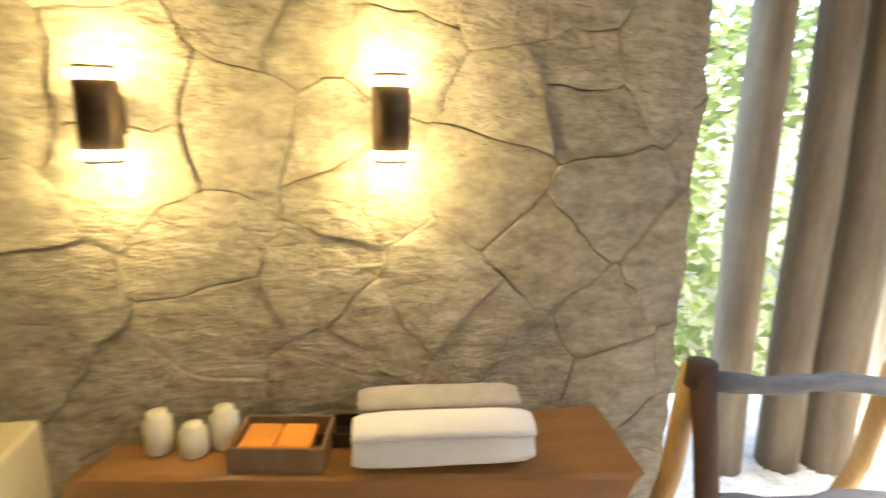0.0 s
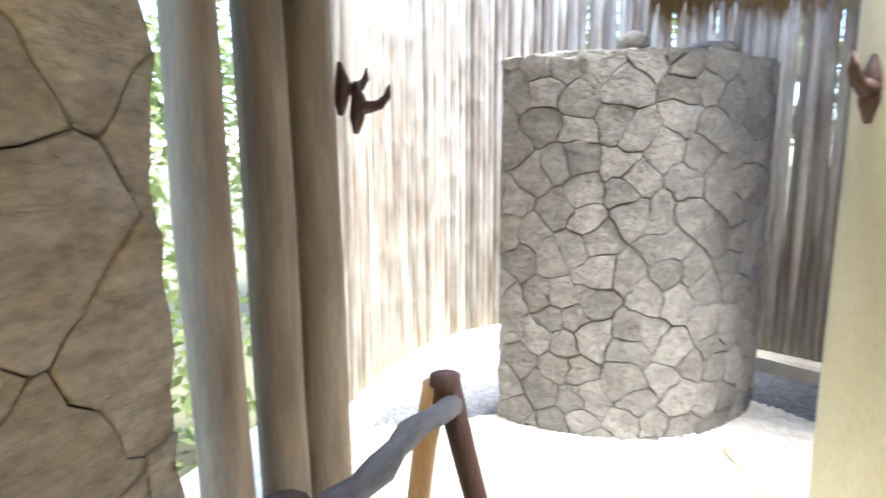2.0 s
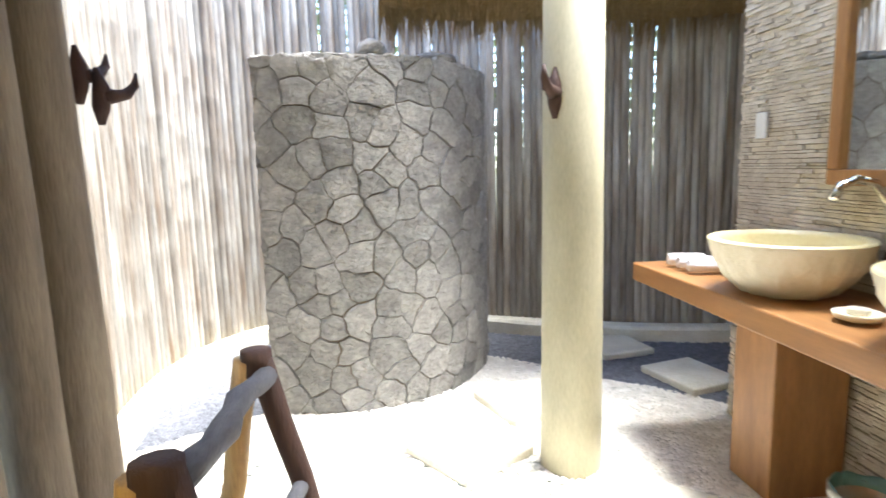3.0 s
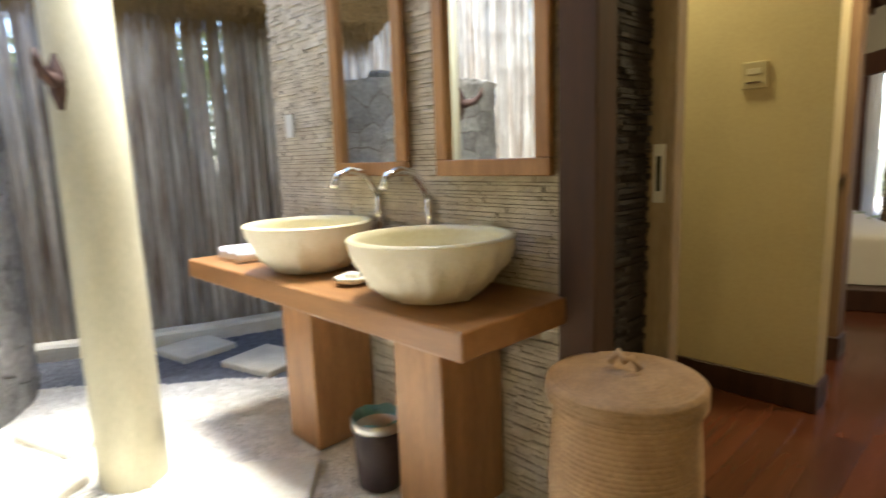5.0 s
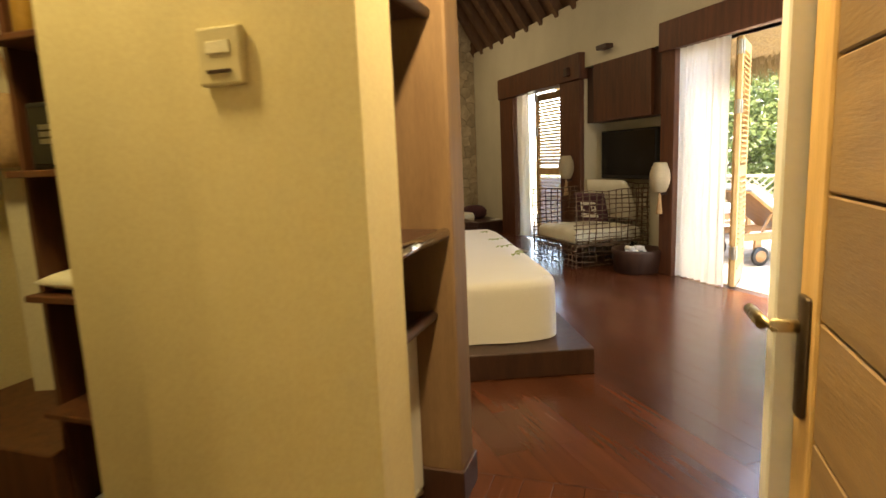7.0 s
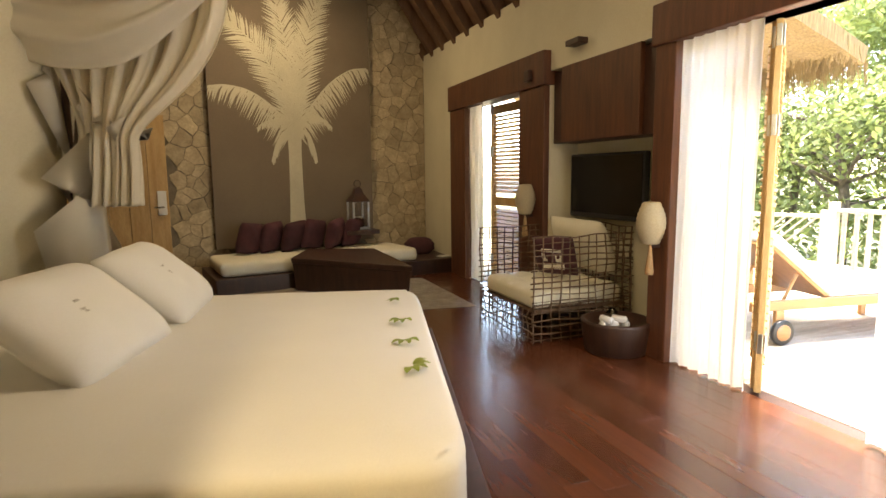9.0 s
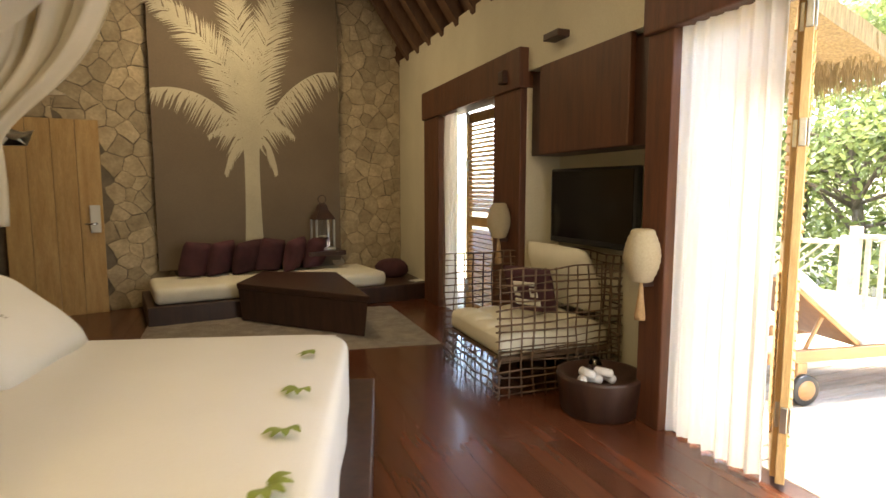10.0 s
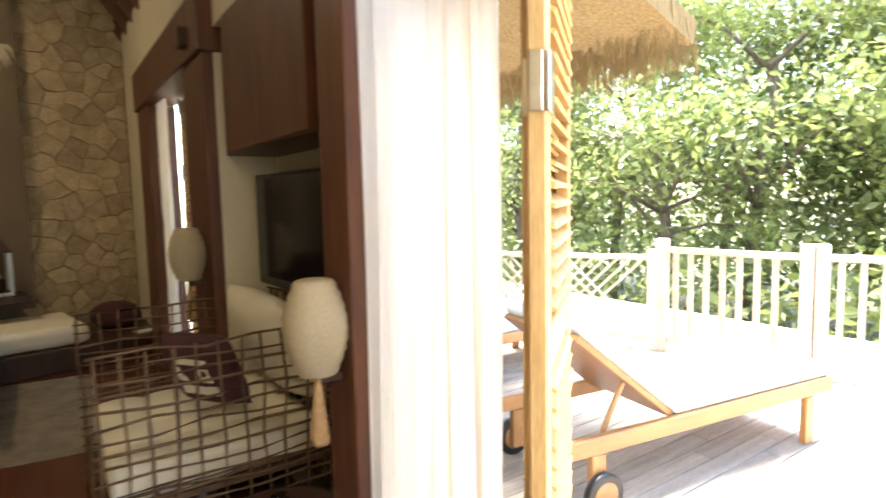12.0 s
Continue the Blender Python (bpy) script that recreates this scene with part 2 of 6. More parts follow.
def part(name, bm, mat, parent=None, label="", smooth=False, m=None):
    """Links a bmesh as one mesh object under its parent."""
    data = bpy.data.meshes.new(name)
    bmesh.ops.recalc_face_normals(bm, faces=bm.faces)
    bm.to_mesh(data)
    bm.free()
    data.materials.append(mat)
    if smooth:
        for p in data.polygons:
            p.use_smooth = True
    ob = new(name, data)
    ob.parent = parent
    if m is not None:
        ob.matrix_basis = m
    if label:
        ob["label"] = label
    return ob


def mesh_of(name, bm, mat, smooth=True):
    """Mesh data to be shared by many alike pieces."""
    data = bpy.data.meshes.new(name)
    bmesh.ops.recalc_face_normals(bm, faces=bm.faces)
    bm.to_mesh(data)
    bm.free()
    data.materials.append(mat)
    for p in data.polygons:
        p.use_smooth = smooth
    return data


def thing(name, m, label, category, group="", kind=""):
    ob = new(name)
    ob.empty_display_size = 0.1
    ob.matrix_basis = m
    return tagged(ob, label, category, group, kind)


def box(x0, y0, z0, x1, y1, z1, bevel=0.0, seg=1, bm=None, m=None):
    bm = bm or bmesh.new()
    t = Matrix.LocRotScale(((x0 + x1) / 2, (y0 + y1) / 2, (z0 + z1) / 2), None, (abs(x1 - x0), abs(y1 - y0), abs(z1 - z0)))
    made = bmesh.ops.create_cube(bm, size=1, matrix=(m or I4) @ t)["verts"]
    if bevel:
        edges = list({e for v in made for e in v.link_edges})
        bmesh.ops.bevel(bm, geom=edges, offset=bevel, segments=seg, affect="EDGES", profile=0.5)
    return bm


def rod(p, q, r0, r1=None, seg=10, bm=None, caps=True):
    """A round bar from p to q, tapering from r0 to r1."""
    bm = bm or bmesh.new()
    p, q = Vector(p), Vector(q)
    turn = (q - p).to_track_quat("Z", "Y").to_matrix().to_4x4()
    bmesh.ops.create_cone(bm, cap_ends=caps, segments=seg, radius1=r0, radius2=r0 if r1 is None else r1, depth=(q - p).length,
                          matrix=Matrix.Translation((p + q) / 2) @ turn)
    return bm


def lathe(profile, seg=32, bm=None, wobble=0.0, m=None):
    """A turned body from (radius, height) pairs."""
    bm = bm or bmesh.new()
    rings = []
    for r, z in profile:
        ring = []
        for i in range(seg):
            a = 2 * math.pi * i / seg
            k = r * (1 + wobble * noise.noise((3 * math.cos(a), 3 * math.sin(a), z * 9)))
            v = Vector((k * math.cos(a), k * math.sin(a), z))
            ring.append(bm.verts.new(m @ v if m else v))
        rings.append(ring)
    for lo, hi in zip(rings, rings[1:]):
        for i in range(seg):
            bm.faces.new((lo[i], lo[(i + 1) % seg], hi[(i + 1) % seg], hi[i]))
    bm.faces.new(rings[0][::-1])
    bm.faces.new(rings[-1])
    return bm


def tube(points, r, seg=8, bm=None):
    """A bent round bar through the points."""
    bm = bm or bmesh.new()
    pts = [Vector(p) for p in points]
    rings = []
    for i, p in enumerate(pts):
        d = (pts[min(i + 1, len(pts) - 1)] - pts[max(i - 1, 0)]).normalized()
        q = d.to_track_quat("Z", "Y")
        rad = r[i] if isinstance(r, (list, tuple)) else r
        rings.append([bm.verts.new(p + q @ Vector((rad * math.cos(2 * math.pi * k / seg), rad * math.sin(2 * math.pi * k / seg), 0))) for k in range(seg)])
    for lo, hi in zip(rings, rings[1:]):
        turn = min(range(seg), key=lambda s: (lo[0].co - hi[s].co).length)
        for k in range(seg):
            bm.faces.new((lo[k], lo[(k + 1) % seg], hi[(k + 1 + turn) % seg], hi[(k + turn) % seg]))
    bm.faces.new(rings[0][::-1])
    bm.faces.new(rings[-1])
    return bm


def sheet(nu, nv, fn, thick=0.0, bm=None):
    """A surface fn(u, v) over 0..1, given thickness along its normals if asked."""
    bm = bm or bmesh.new()
    grid = [[bm.verts.new(fn(i / nu, j / nv)) for j in range(nv + 1)] for i in range(nu + 1)]
    faces = [bm.faces.new((grid[i][j], grid[i + 1][j], grid[i + 1][j + 1], grid[i][j + 1])) for i in range(nu) for j in range(nv)]
    if thick:
        bm.normal_update()
        bmesh.ops.solidify(bm, geom=faces, thickness=thick)
    return bm


def pillow(w, d, h, n=14, bm=None, m=None):
    """A stuffed cushion, w by d, h thick, with pinched corners."""
    bm = bm or bmesh.new()
    for side in (1, -1):
        def at(u, v, s=side):
            x, y = 2 * u - 1, 2 * v - 1
            f = max(0.0, (1 - abs(x) ** 3.2) * (1 - abs(y) ** 3.2)) ** 0.5
            pinch = 1 - 0.05 * (x * x) * (y * y) - 0.04 * (1 - abs(x * y))
            z = s * h / 2 * f * (1 + 0.12 * noise.noise((x * 2.3, y * 2.3, s)))
            p = Vector((w / 2 * x * pinch, d / 2 * y * pinch, z))
            return m @ p if m else p
        sheet(n, n, at, bm=bm)
    bmesh.ops.remove_doubles(bm, verts=bm.verts, dist=0.0015)
    return bm


def cells(w, h, size, jitter, seed):
    """Irregular stones that fill w by h: one polygon each, from jittered seeds clipped against their neighbours."""
    rnd = random.Random(seed)
    nx, ny = max(1, round(w / size[0])), max(1, round(h / size[1]))
    seeds = {}
    for i in range(-1, nx + 1):
        for j in range(-1, ny + 1):
            off = 0.5 if j % 2 else 0.0
            seeds[i, j] = ((i + 0.5 + off + rnd.uniform(-jitter, jitter)) * w / nx, (j + 0.5 + rnd.uniform(-jitter, jitter)) * h / ny)
    out = []
    for (i, j), (sx, sy) in seeds.items():
        poly = [(0, 0), (w, 0), (w, h), (0, h)]
        for di in (-2, -1, 0, 1, 2):
            for dj in (-2, -1, 0, 1, 2):
                o = seeds.get((i + di, j + dj))
                if o is None or (di == 0 and dj == 0):
                    continue
                nxv, nyv = o[0] - sx, o[1] - sy
                c = (o[0] ** 2 + o[1] ** 2 - sx ** 2 - sy ** 2) / 2
                clipped = []
                for k in range(len(poly)):
                    a, b = poly[k], poly[(k + 1) % len(poly)]
                    da, db = a[0] * nxv + a[1] * nyv - c, b[0] * nxv + b[1] * nyv - c
                    if da <= 0:
                        clipped.append(a)
                    if da * db < 0:
                        s = da / (da - db)
                        clipped.append((a[0] + s * (b[0] - a[0]), a[1] + s * (b[1] - a[1])))
                poly = clipped
                if len(poly) < 3:
                    break
            if len(poly) < 3:
                break
        if len(poly) >= 3:
            out.append(poly)
    return out


def lay_stones(parent, polys, place, gap, proud, mat, seed, name="stone", skip=None, warp=0.014, relief=0.003):
    """One flat-faced stone object for each polygon, its outline bent alike on both sides of a joint; place(u, v, d) gives the point d metres proud of the wall's face."""
    rnd = random.Random(seed)

    def bent(x, y):
        return (x + warp * noise.noise((x * 9, y * 9, seed)) + 0.45 * warp * noise.noise((x * 24, y * 24, seed + 5)),
                y + warp * noise.noise((x * 9, y * 9, seed + 9)) + 0.45 * warp * noise.noise((x * 24, y * 24, seed + 14)))
    for poly in polys:
        cx, cy = sum(p[0] for p in poly) / len(poly), sum(p[1] for p in poly) / len(poly)
        if skip and skip(cx, cy):
            continue
        r = sum(math.hypot(p[0] - cx, p[1] - cy) for p in poly) / len(poly)
        if r < 0.012:
            continue
        cx, cy = bent(cx, cy)
        ring = []
        for k, a in enumerate(poly):
            b = poly[(k + 1) % len(poly)]
            n = max(1, min(5, round(math.hypot(b[0] - a[0], b[1] - a[1]) / 0.045)))
            for s in range(n):
                ring.append(bent(a[0] + s / n * (b[0] - a[0]), a[1] + s / n * (b[1] - a[1])))
        d = proud * rnd.uniform(0.55, 1.3)
        tilt = (rnd.uniform(-1, 1) * 0.025, rnd.uniform(-1, 1) * 0.04)
        bm = bmesh.new()
        loops = []
        for inset, depth in ((0.0, -0.014), (0.0, d - 0.003), (0.002, d), (0.007, d), (0.42 * r, d)):
            loop = []
            for x, y in ring:
                l = math.hypot(x - cx, y - cy)
                g = gap * (0.45 + 1.5 * max(0.0, noise.noise((x * 6, y * 6, seed + 20)) + 0.25))
                k = max(0.15, 1 - (g + inset) / max(l, 0.005))
                u, v = cx + (x - cx) * k, cy + (y - cy) * k
                extra = 0 if depth < 0 else (u - cx) * tilt[0] + (v - cy) * tilt[1] + relief * noise.noise((u * 17, v * 17, seed + 30)) * (2.2 if inset > 0.005 else 1)
                loop.append(bm.verts.new(place(u, v, depth + extra)))
            loops.append(loop)
        n = len(ring)
        for lo, hi in zip(loops, loops[1:]):
            for i in range(n):
                bm.faces.new((lo[i], lo[(i + 1) % n], hi[(i + 1) % n], hi[i]))
        bm.faces.new(loops[-1])
        part(name, bm, mat, parent, smooth=True)


ROOM = pose(3.046, -10.575, 0, 0, 0, 36.67)   # local x: into the room from the veranda wall; local y: along it, towards the bath
BED = pose(0.56, -3.52, 0, 0, 0, 22.46)       # local x: from foot to head; local -y: across the bed


def room(b, a, z=0.0, rz=0.0):
    return ROOM @ pose(b, a, z, 0, 0, rz)


# ---- large structure ----
def wall(name, x0, y0, z0, x1, y1, z1, mat, m=I4, label="", holes=()):
    """A wall block; holes are (lo, hi, z0, z1) through its longer side."""
    bm = bmesh.new()
    along_x = abs(x1 - x0) > abs(y1 - y0)
    lo, hi = (x0, x1) if along_x else (y0, y1)
    cuts = sorted({lo, hi, *[c for h in holes for c in h[:2]]})
    for p, q in zip(cuts, cuts[1:]):
        inside = [h for h in holes if h[0] <= p and q <= h[1]]
        spans = [(z0, z1)] if not inside else [s for s in ((z0, inside[0][2]), (inside[0][3], z1)) if s[1] - s[0] > 0.001]
        for s0, s1 in spans:
            box(*((p, y0, s0, q, y1, s1) if along_x else (x0, p, s0, x1, q, s1)), bm=bm)
    ob = part(name, bm, mat, m=m)
    return tagged(ob, label or "plain plastered wall of the villa", "wall", kind="structure")


def slab_poly(name, pts, z0, z1, mat, label, cat):
    bm = bmesh.new()
    lo = [bm.verts.new((x, y, z0)) for x, y in pts]
    hi = [bm.verts.new((x, y, z1)) for x, y in pts]
    bm.faces.new(lo[::-1])
    bm.faces.new(hi)
    for i in range(len(pts)):
        j = (i + 1) % len(pts)
        bm.faces.new((lo[i], lo[j], hi[j], hi[i]))
    return tagged(part(name, bm, mat), label, cat, kind="structure")


ground = part("ground", sheet(60, 60, lambda u, v: Vector(((u - 0.5) * 400, (v - 0.5) * 400, -0.9))), EARTH)
tagged(ground, "dark forest earth around the villa", "ground", kind="structure")
bath_floor = slab_poly("floor_bath", [(-3.3, -0.3), (5.6, -2.2), (6.2, 3.8), (-3.3, 3.4)], -0.5, -0.12, PEBBLE_BED, "pale bedding under the white pebbles", "floor")
floor = slab_poly("floor", [(3.05, -10.95), (-4.68, -0.42), (-4.68, -0.3), (3.1, -0.3), (3.1, -2.25), (8.2, -2.25), (8.2, -6.2)], -0.4, -0.012, DARK_WOOD, "polished red-brown hardwood plank floor", "floor")

stone_wall = wall("wall_stone", -3.2, 2.545, -0.5, 1.5, 2.87, 2.75, MORTAR_DARK, label="rough granite rubble wall lit by sconces")
wall("wall_bath_west", -3.3, -0.3, -0.5, -3.1, 2.87, 2.75, PLASTER)
coral_wall = wall("wall_vanity", 1.33, -0.28, -0.5, 3.22, -0.02, 2.75, MORTAR_DARK, label="wall faced with thin stacked coral stone strips")
wall("wall_bath_south", -4.7, -0.3, -0.5, 0.0, -0.05, 2.75, PLASTER)
wall("wall_above_door", 0.0, -0.28, 2.2, 1.33, -0.04, 2.75, PLASTER)
jamb = part("door_jamb", box(1.19, -0.07, -0.12, 1.33, 0.05, 2.25, 0.006), JAMB)
tagged(jamb, "dark red-brown timber door jamb", "door frame", kind="structure")
dark_return = wall("wall_dark_return", 1.21, -0.31, -0.12, 1.328, -0.07, 2.25, CORAL_DARK, label="stacked stone return beside the doorway, coloured near black")
wall("wall_closet_end", 3.06, -2.2, -0.5, 3.2, -0.28, 2.75, YELLOW_WALL, label="ochre plastered end wall of the open wardrobe")
yellow_panel = wall("wall_panel", 0.87, -1.45, 0.0, 1.72, -1.28, 2.7, YELLOW_WALL, label="ochre plastered partition with a thermostat")
base = part("baseboard", box(0.855, -1.465, 0.0, 1.735, -1.265, 0.13, 0.004), DARK_WOOD)
tagged(base, "dark stained timber baseboard", "baseboard", kind="structure")
wall("wall_closet_back", 1.72, -2.2, 0.0, 3.06, -2.06, 2.7, YELLOW_WALL, label="ochre plastered back wall of the wardrobe")
wall("wall_niche_back", 1.62, -2.2, 0.0, 1.72, -1.452, 2.7, NICHE, label="dark wood back of the minibar niche")
wall("wall_bed_side", 1.62, -2.26, 0.0, 8.2, -2.202, 2.72, PLASTER)
post = part("trim_post", box(0.95, -2.26, 0.0, 1.618, -2.10, 2.72, 0.01, 2), NICHE)
tagged(post, "square red-brown timber post", "post", kind="structure")
base2 = part("baseboard", box(0.938, -2.272, 0.0, 1.62, -2.088, 0.13, 0.004), DARK_WOOD)
tagged(base2, "dark stained timber baseboard", "baseboard", kind="structure")
wall("wall_room_east", 8.1, -6.4, 0.0, 8.3, -2.2, 3.4, PLASTER)

# veranda wall, in the room's own frame
wall("wall_veranda", -0.14, -0.4, 0.0, 0.0, 13.0, 3.16, PLASTER, ROOM, "cream plastered veranda wall with two openings",
     holes=[(1.53, 2.99, 0.0, 2.2), (3.5, 4.95, 0.0, 2.33), (5.2, 7.0, 0.0, 2.24)])
bay = bmesh.new()
box(-0.4, 3.36, 0.0, -0.32, 5.09, 2.5, bm=bay)
box(-0.4, 3.36, 0.0, -0.14, 3.5, 2.5, bm=bay)
box(-0.4, 4.95, 0.0, -0.14, 5.09, 2.5, bm=bay)
box(-0.4, 3.36, 2.33, -0.14, 5.09, 2.5, bm=bay)
tagged(part("wall_bay", bay, PLASTER, m=ROOM), "recessed cream plaster bay behind the television", "wall", kind="structure")
SLANT = math.degrees(math.atan(0.17))
MURAL = room(0.0, -0.2) @ pose(0, 0, 0, 0, 0, SLANT)      # local x along the wall, local y into the room
mural_wall = wall("wall_mural", -0.4, -0.4, 0.0, 6.6, -0.03, 7.0, MORTAR_DARK, MURAL, "buff rubble stone wall behind the daybed")


def frame_opening(name, a0, a1, top, head, w, label):
    """A heavy timber surround about an opening, posts and lintel as parts."""
    th = thing(name, room(0.0, 0.0), label, "door frame", kind="structure")
    for lo in (a0 - w[0], a1):
        hi = lo + (w[0] if lo < a0 else w[1])
        part("post", box(-0.16, lo, 0.0, 0.06, hi, top, 0.008, 2), RED_WOOD, th)
    part("lintel", box(-0.16, a0 - w[0] - 0.02, top, 0.085, a1 + w[1] + 0.02, head, 0.01, 2), RED_WOOD, th)
    part("peg", box(0.06, a1 + w[1] * 0.42, top + 0.06, 0.13, a1 + w[1] * 0.42 + 0.1, top + 0.17, 0.01), DARK_WOOD, th)


frame_opening("door_1", 1.53, 2.99, 2.2, 2.52, (0.5, 0.5), "heavy red-brown timber surround of the far veranda door")
frame_opening("door_2", 5.2, 7.0, 2.24, 2.52, (0.2, 0.3), "heavy red-brown timber surround of the open veranda door")

# roofs
roof = bmesh.new()
for s0, s1, b0, b1 in ((3.16, 7.66, -0.1, 3.0), (7.66, 3.16, 3.0, 6.4)):
    vs = [roof.verts.new(v) for v in ((b0, -0.6, s0), (b1, -0.6, s1), (b1, 8.0, s1), (b0, 8.0, s0), (b0, -0.6, s0 + 0.06), (b1, -0.6, s1 + 0.06), (b1, 8.0, s1 + 0.06), (b0, 8.0, s0 + 0.06))]
    for f in ((0, 1, 2, 3), (7, 6, 5, 4), (0, 4, 5, 1), (1, 5, 6, 2), (2, 6, 7, 3), (3, 7, 4, 0)):
        roof.faces.new([vs[i] for i in f])
for k in range(19):
    a = -0.25 + 0.44 * k
    for b0, z0, b1, z1 in ((-0.08, 3.10, 3.0, 7.57), (6.38, 3.10, 3.0, 7.57)):
        mid, d = Vector(((b0 + b1) / 2, a, (z0 + z1) / 2)), Vector((b1 - b0, 0, z1 - z0))
        bmesh.ops.create_cube(roof, size=1, matrix=Matrix.Translation(mid) @ d.to_track_quat("X", "Z").to_matrix().to_4x4() @ Matrix.Diagonal((d.length, 0.09, 0.15, 1)))
tagged(part("ceiling", roof, ROOF_BOARD, m=ROOM), "dark timber rafters under a steep boarded roof", "ceiling", kind="structure")
edge = [tuple((ROOM @ Vector((b, a, 0))).xy) for b, a in ((-0.2, 7.9), (-0.2, 12.8))]
slab_poly("ceiling_passage", [edge[0], edge[1], (-4.68, -0.25), (3.2, -0.25), (3.2, -2.2), (8.3, -2.2), (8.3, -3.0), tuple((ROOM @ Vector((6.5, 7.6, 0))).xy)], 2.73, 2.77, PLASTER, "plain ceiling over the passage", "ceiling")
gable = bmesh.new()
g0 = [gable.verts.new((b, y, z)) for y in (7.92, 8.0) for b, z in ((-0.15, 2.72), (6.5, 2.72), (6.5, 3.2), (3.0, 7.7), (-0.15, 3.2))]
gable.faces.new(g0[:5])
gable.faces.new(g0[5:][::-1])
for i in range(5):
    gable.faces.new((g0[i], g0[(i + 1) % 5], g0[5 + (i + 1) % 5], g0[5 + i]))
tagged(part("wall_gable", gable, PLASTER, m=ROOM), "cream plastered gable over the passage", "wall", kind="structure")
wall("wall_room_back", 6.4, -0.3, 0.0, 6.55, 6.7, 3.4, PLASTER, ROOM)
bath_roof = bmesh.new()
box(-3.3, -0.3, 2.78, 1.9, 2.95, 2.9, bm=bath_roof)
# unseen extension, added to keep the sun off the log poles and rack
box(1.9, 1.15, 2.78, 3.35, 2.95, 2.9, bm=bath_roof)
tagged(part("ceiling_bath", bath_roof, THATCH), "straw thatch bathroom ceiling with an unseen slab added to shade the log poles", "ceiling", kind="structure")


def thatch_eave(name, m, length, run, rise, label, seed):
    """A sloping thatch roof, eave along local x, falling to local +y, with a ragged fringe of straw."""
    th = thing(name, m, label, "roof", kind="structure")
    slope = math.atan2(rise, run)
    part("thatch_layer", sheet(30, 12, lambda u, v: Vector((u * length, -run * (1 - v), rise * (1 - v) + 0.05 * noise.noise((u * 30, v * 9, seed)))), 0.16), THATCH, th)
    rnd = random.Random(seed)
    verts, faces = [], []
    for i in range(int(length * 620)):
        x, back = rnd.uniform(0, length), rnd.uniform(0, 0.34)
        y, z = -back + rnd.uniform(-0.02, 0.05), back * math.tan(slope) - 0.02 - rnd.uniform(0, 0.12)
        l, w = rnd.uniform(0.14, 0.36), rnd.uniform(0.004, 0.009)
        dx, dy = rnd.uniform(-0.05, 0.05), rnd.uniform(0.0, 0.07)
        n = len(verts)
        verts += [(x - w, y, z), (x + w, y + 0.004, z), (x + dx, y + dy, z - l)]
        faces.append((n, n + 1, n + 2))
    data = bpy.data.meshes.new("fringe")
    data.from_pydata(verts, [], faces)
    data.materials.append(THATCH)
    fr = new("fringe", data)
    fr.parent = th
    fr["kind"] = "stuff"
    return th


thatch_eave("roof_bath", pose(4.6, 1.75, 2.38, 0, 0, -90), 3.9, 1.0, 0.43, "thick straw thatch eave over the bathroom", 4)
thatch_eave("roof_veranda", room(-2.75, -0.8, 2.5) @ pose(0, 0, 0, 0, 0, 90), 5.4, 2.7, 1.0, "straw thatch eave over the wooden veranda", 9)
deck = part("deck_base", box(-5.4, -3.2, -0.5, -0.14, 11.0, -0.045), EARTH, m=ROOM)
tagged(deck, "dark bearers below the veranda boards", "deck", kind="structure")


# ---- bath: lamps and wall fittings ----
def sconce(x, z):
    th = thing("wall_sconce", pose(x, 2.42, z), "dark bronze up-and-down wall sconce, lit", "wall lamp", "sconces on the stone wall")
    part("body", lathe([(0.047, -0.082), (0.05, -0.078), (0.05, 0.078), (0.047, 0.082)], 24), BRONZE, th, smooth=True)
    part("bracket", box(-0.03, 0.03, -0.05, 0.03, 0.125, 0.05, 0.005), BRONZE, th)
    for s in (1, -1):
        part("ring", lathe([(0.050, s * 0.101), (0.055, s * 0.099), (0.055, s * 0.088), (0.050, s * 0.084)], 24), BULB, th, "glowing glass ring", True)
        part("cap", lathe([(0.044, s * 0.104), (0.046, s * 0.105), (0.046, s * 0.112), (0.042, s * 0.114)], 24), BRONZE, th, smooth=True)
        lamp("sconce_light", "POINT", pose(x, 2.415, z + s * 0.15), 0.8, (1.0, 0.76, 0.30), size=0.03)


for sx in (-0.165, 0.53):
    sconce(sx, 1.435)

stand = thing("towel_rack", pose(1.32, 2.14, -0.1), "rustic branch towel rack with crossed end legs", "towel rack")
for x, lean in ((0.0, 0.0), (0.66, 0.045)):
    for s, mat in ((1, PALE_WOOD), (-1, LOG_DARK)):
        pts = [(x + 0.005 * math.sin(k * 2.1 + s), s * (0.20 - 0.185 * k / 5) + 0.01 * math.sin(k * 1.7), (0.90 - lean) * k / 5) for k in range(6)]
        part("leg", tube(pts, [0.036, 0.034, 0.034, 0.031, 0.032, 0.034], 10), mat, stand, smooth=True)
    part("peg", rod((x, 0.0, 0.86 - lean), (x, 0.0, 0.925 - lean), 0.042, 0.04, 10), LOG_DARK, stand, smooth=True)
for z, y, r in ((0.875, -0.02, 0.027), (0.56, -0.09, 0.021), (0.24, -0.16, 0.021)):
    part("rail", tube([(0.02 + 0.62 * k / 8, y + 0.007 * math.sin(k * 1.3 + z), z - 0.007 * k + 0.006 * math.sin(k * 1.1 + 3 * z)) for k in range(9)], [r * (1 + 0.15 * math.sin(k * 2.7)) for k in range(9)], 10), LOG_GREY, stand, smooth=True)

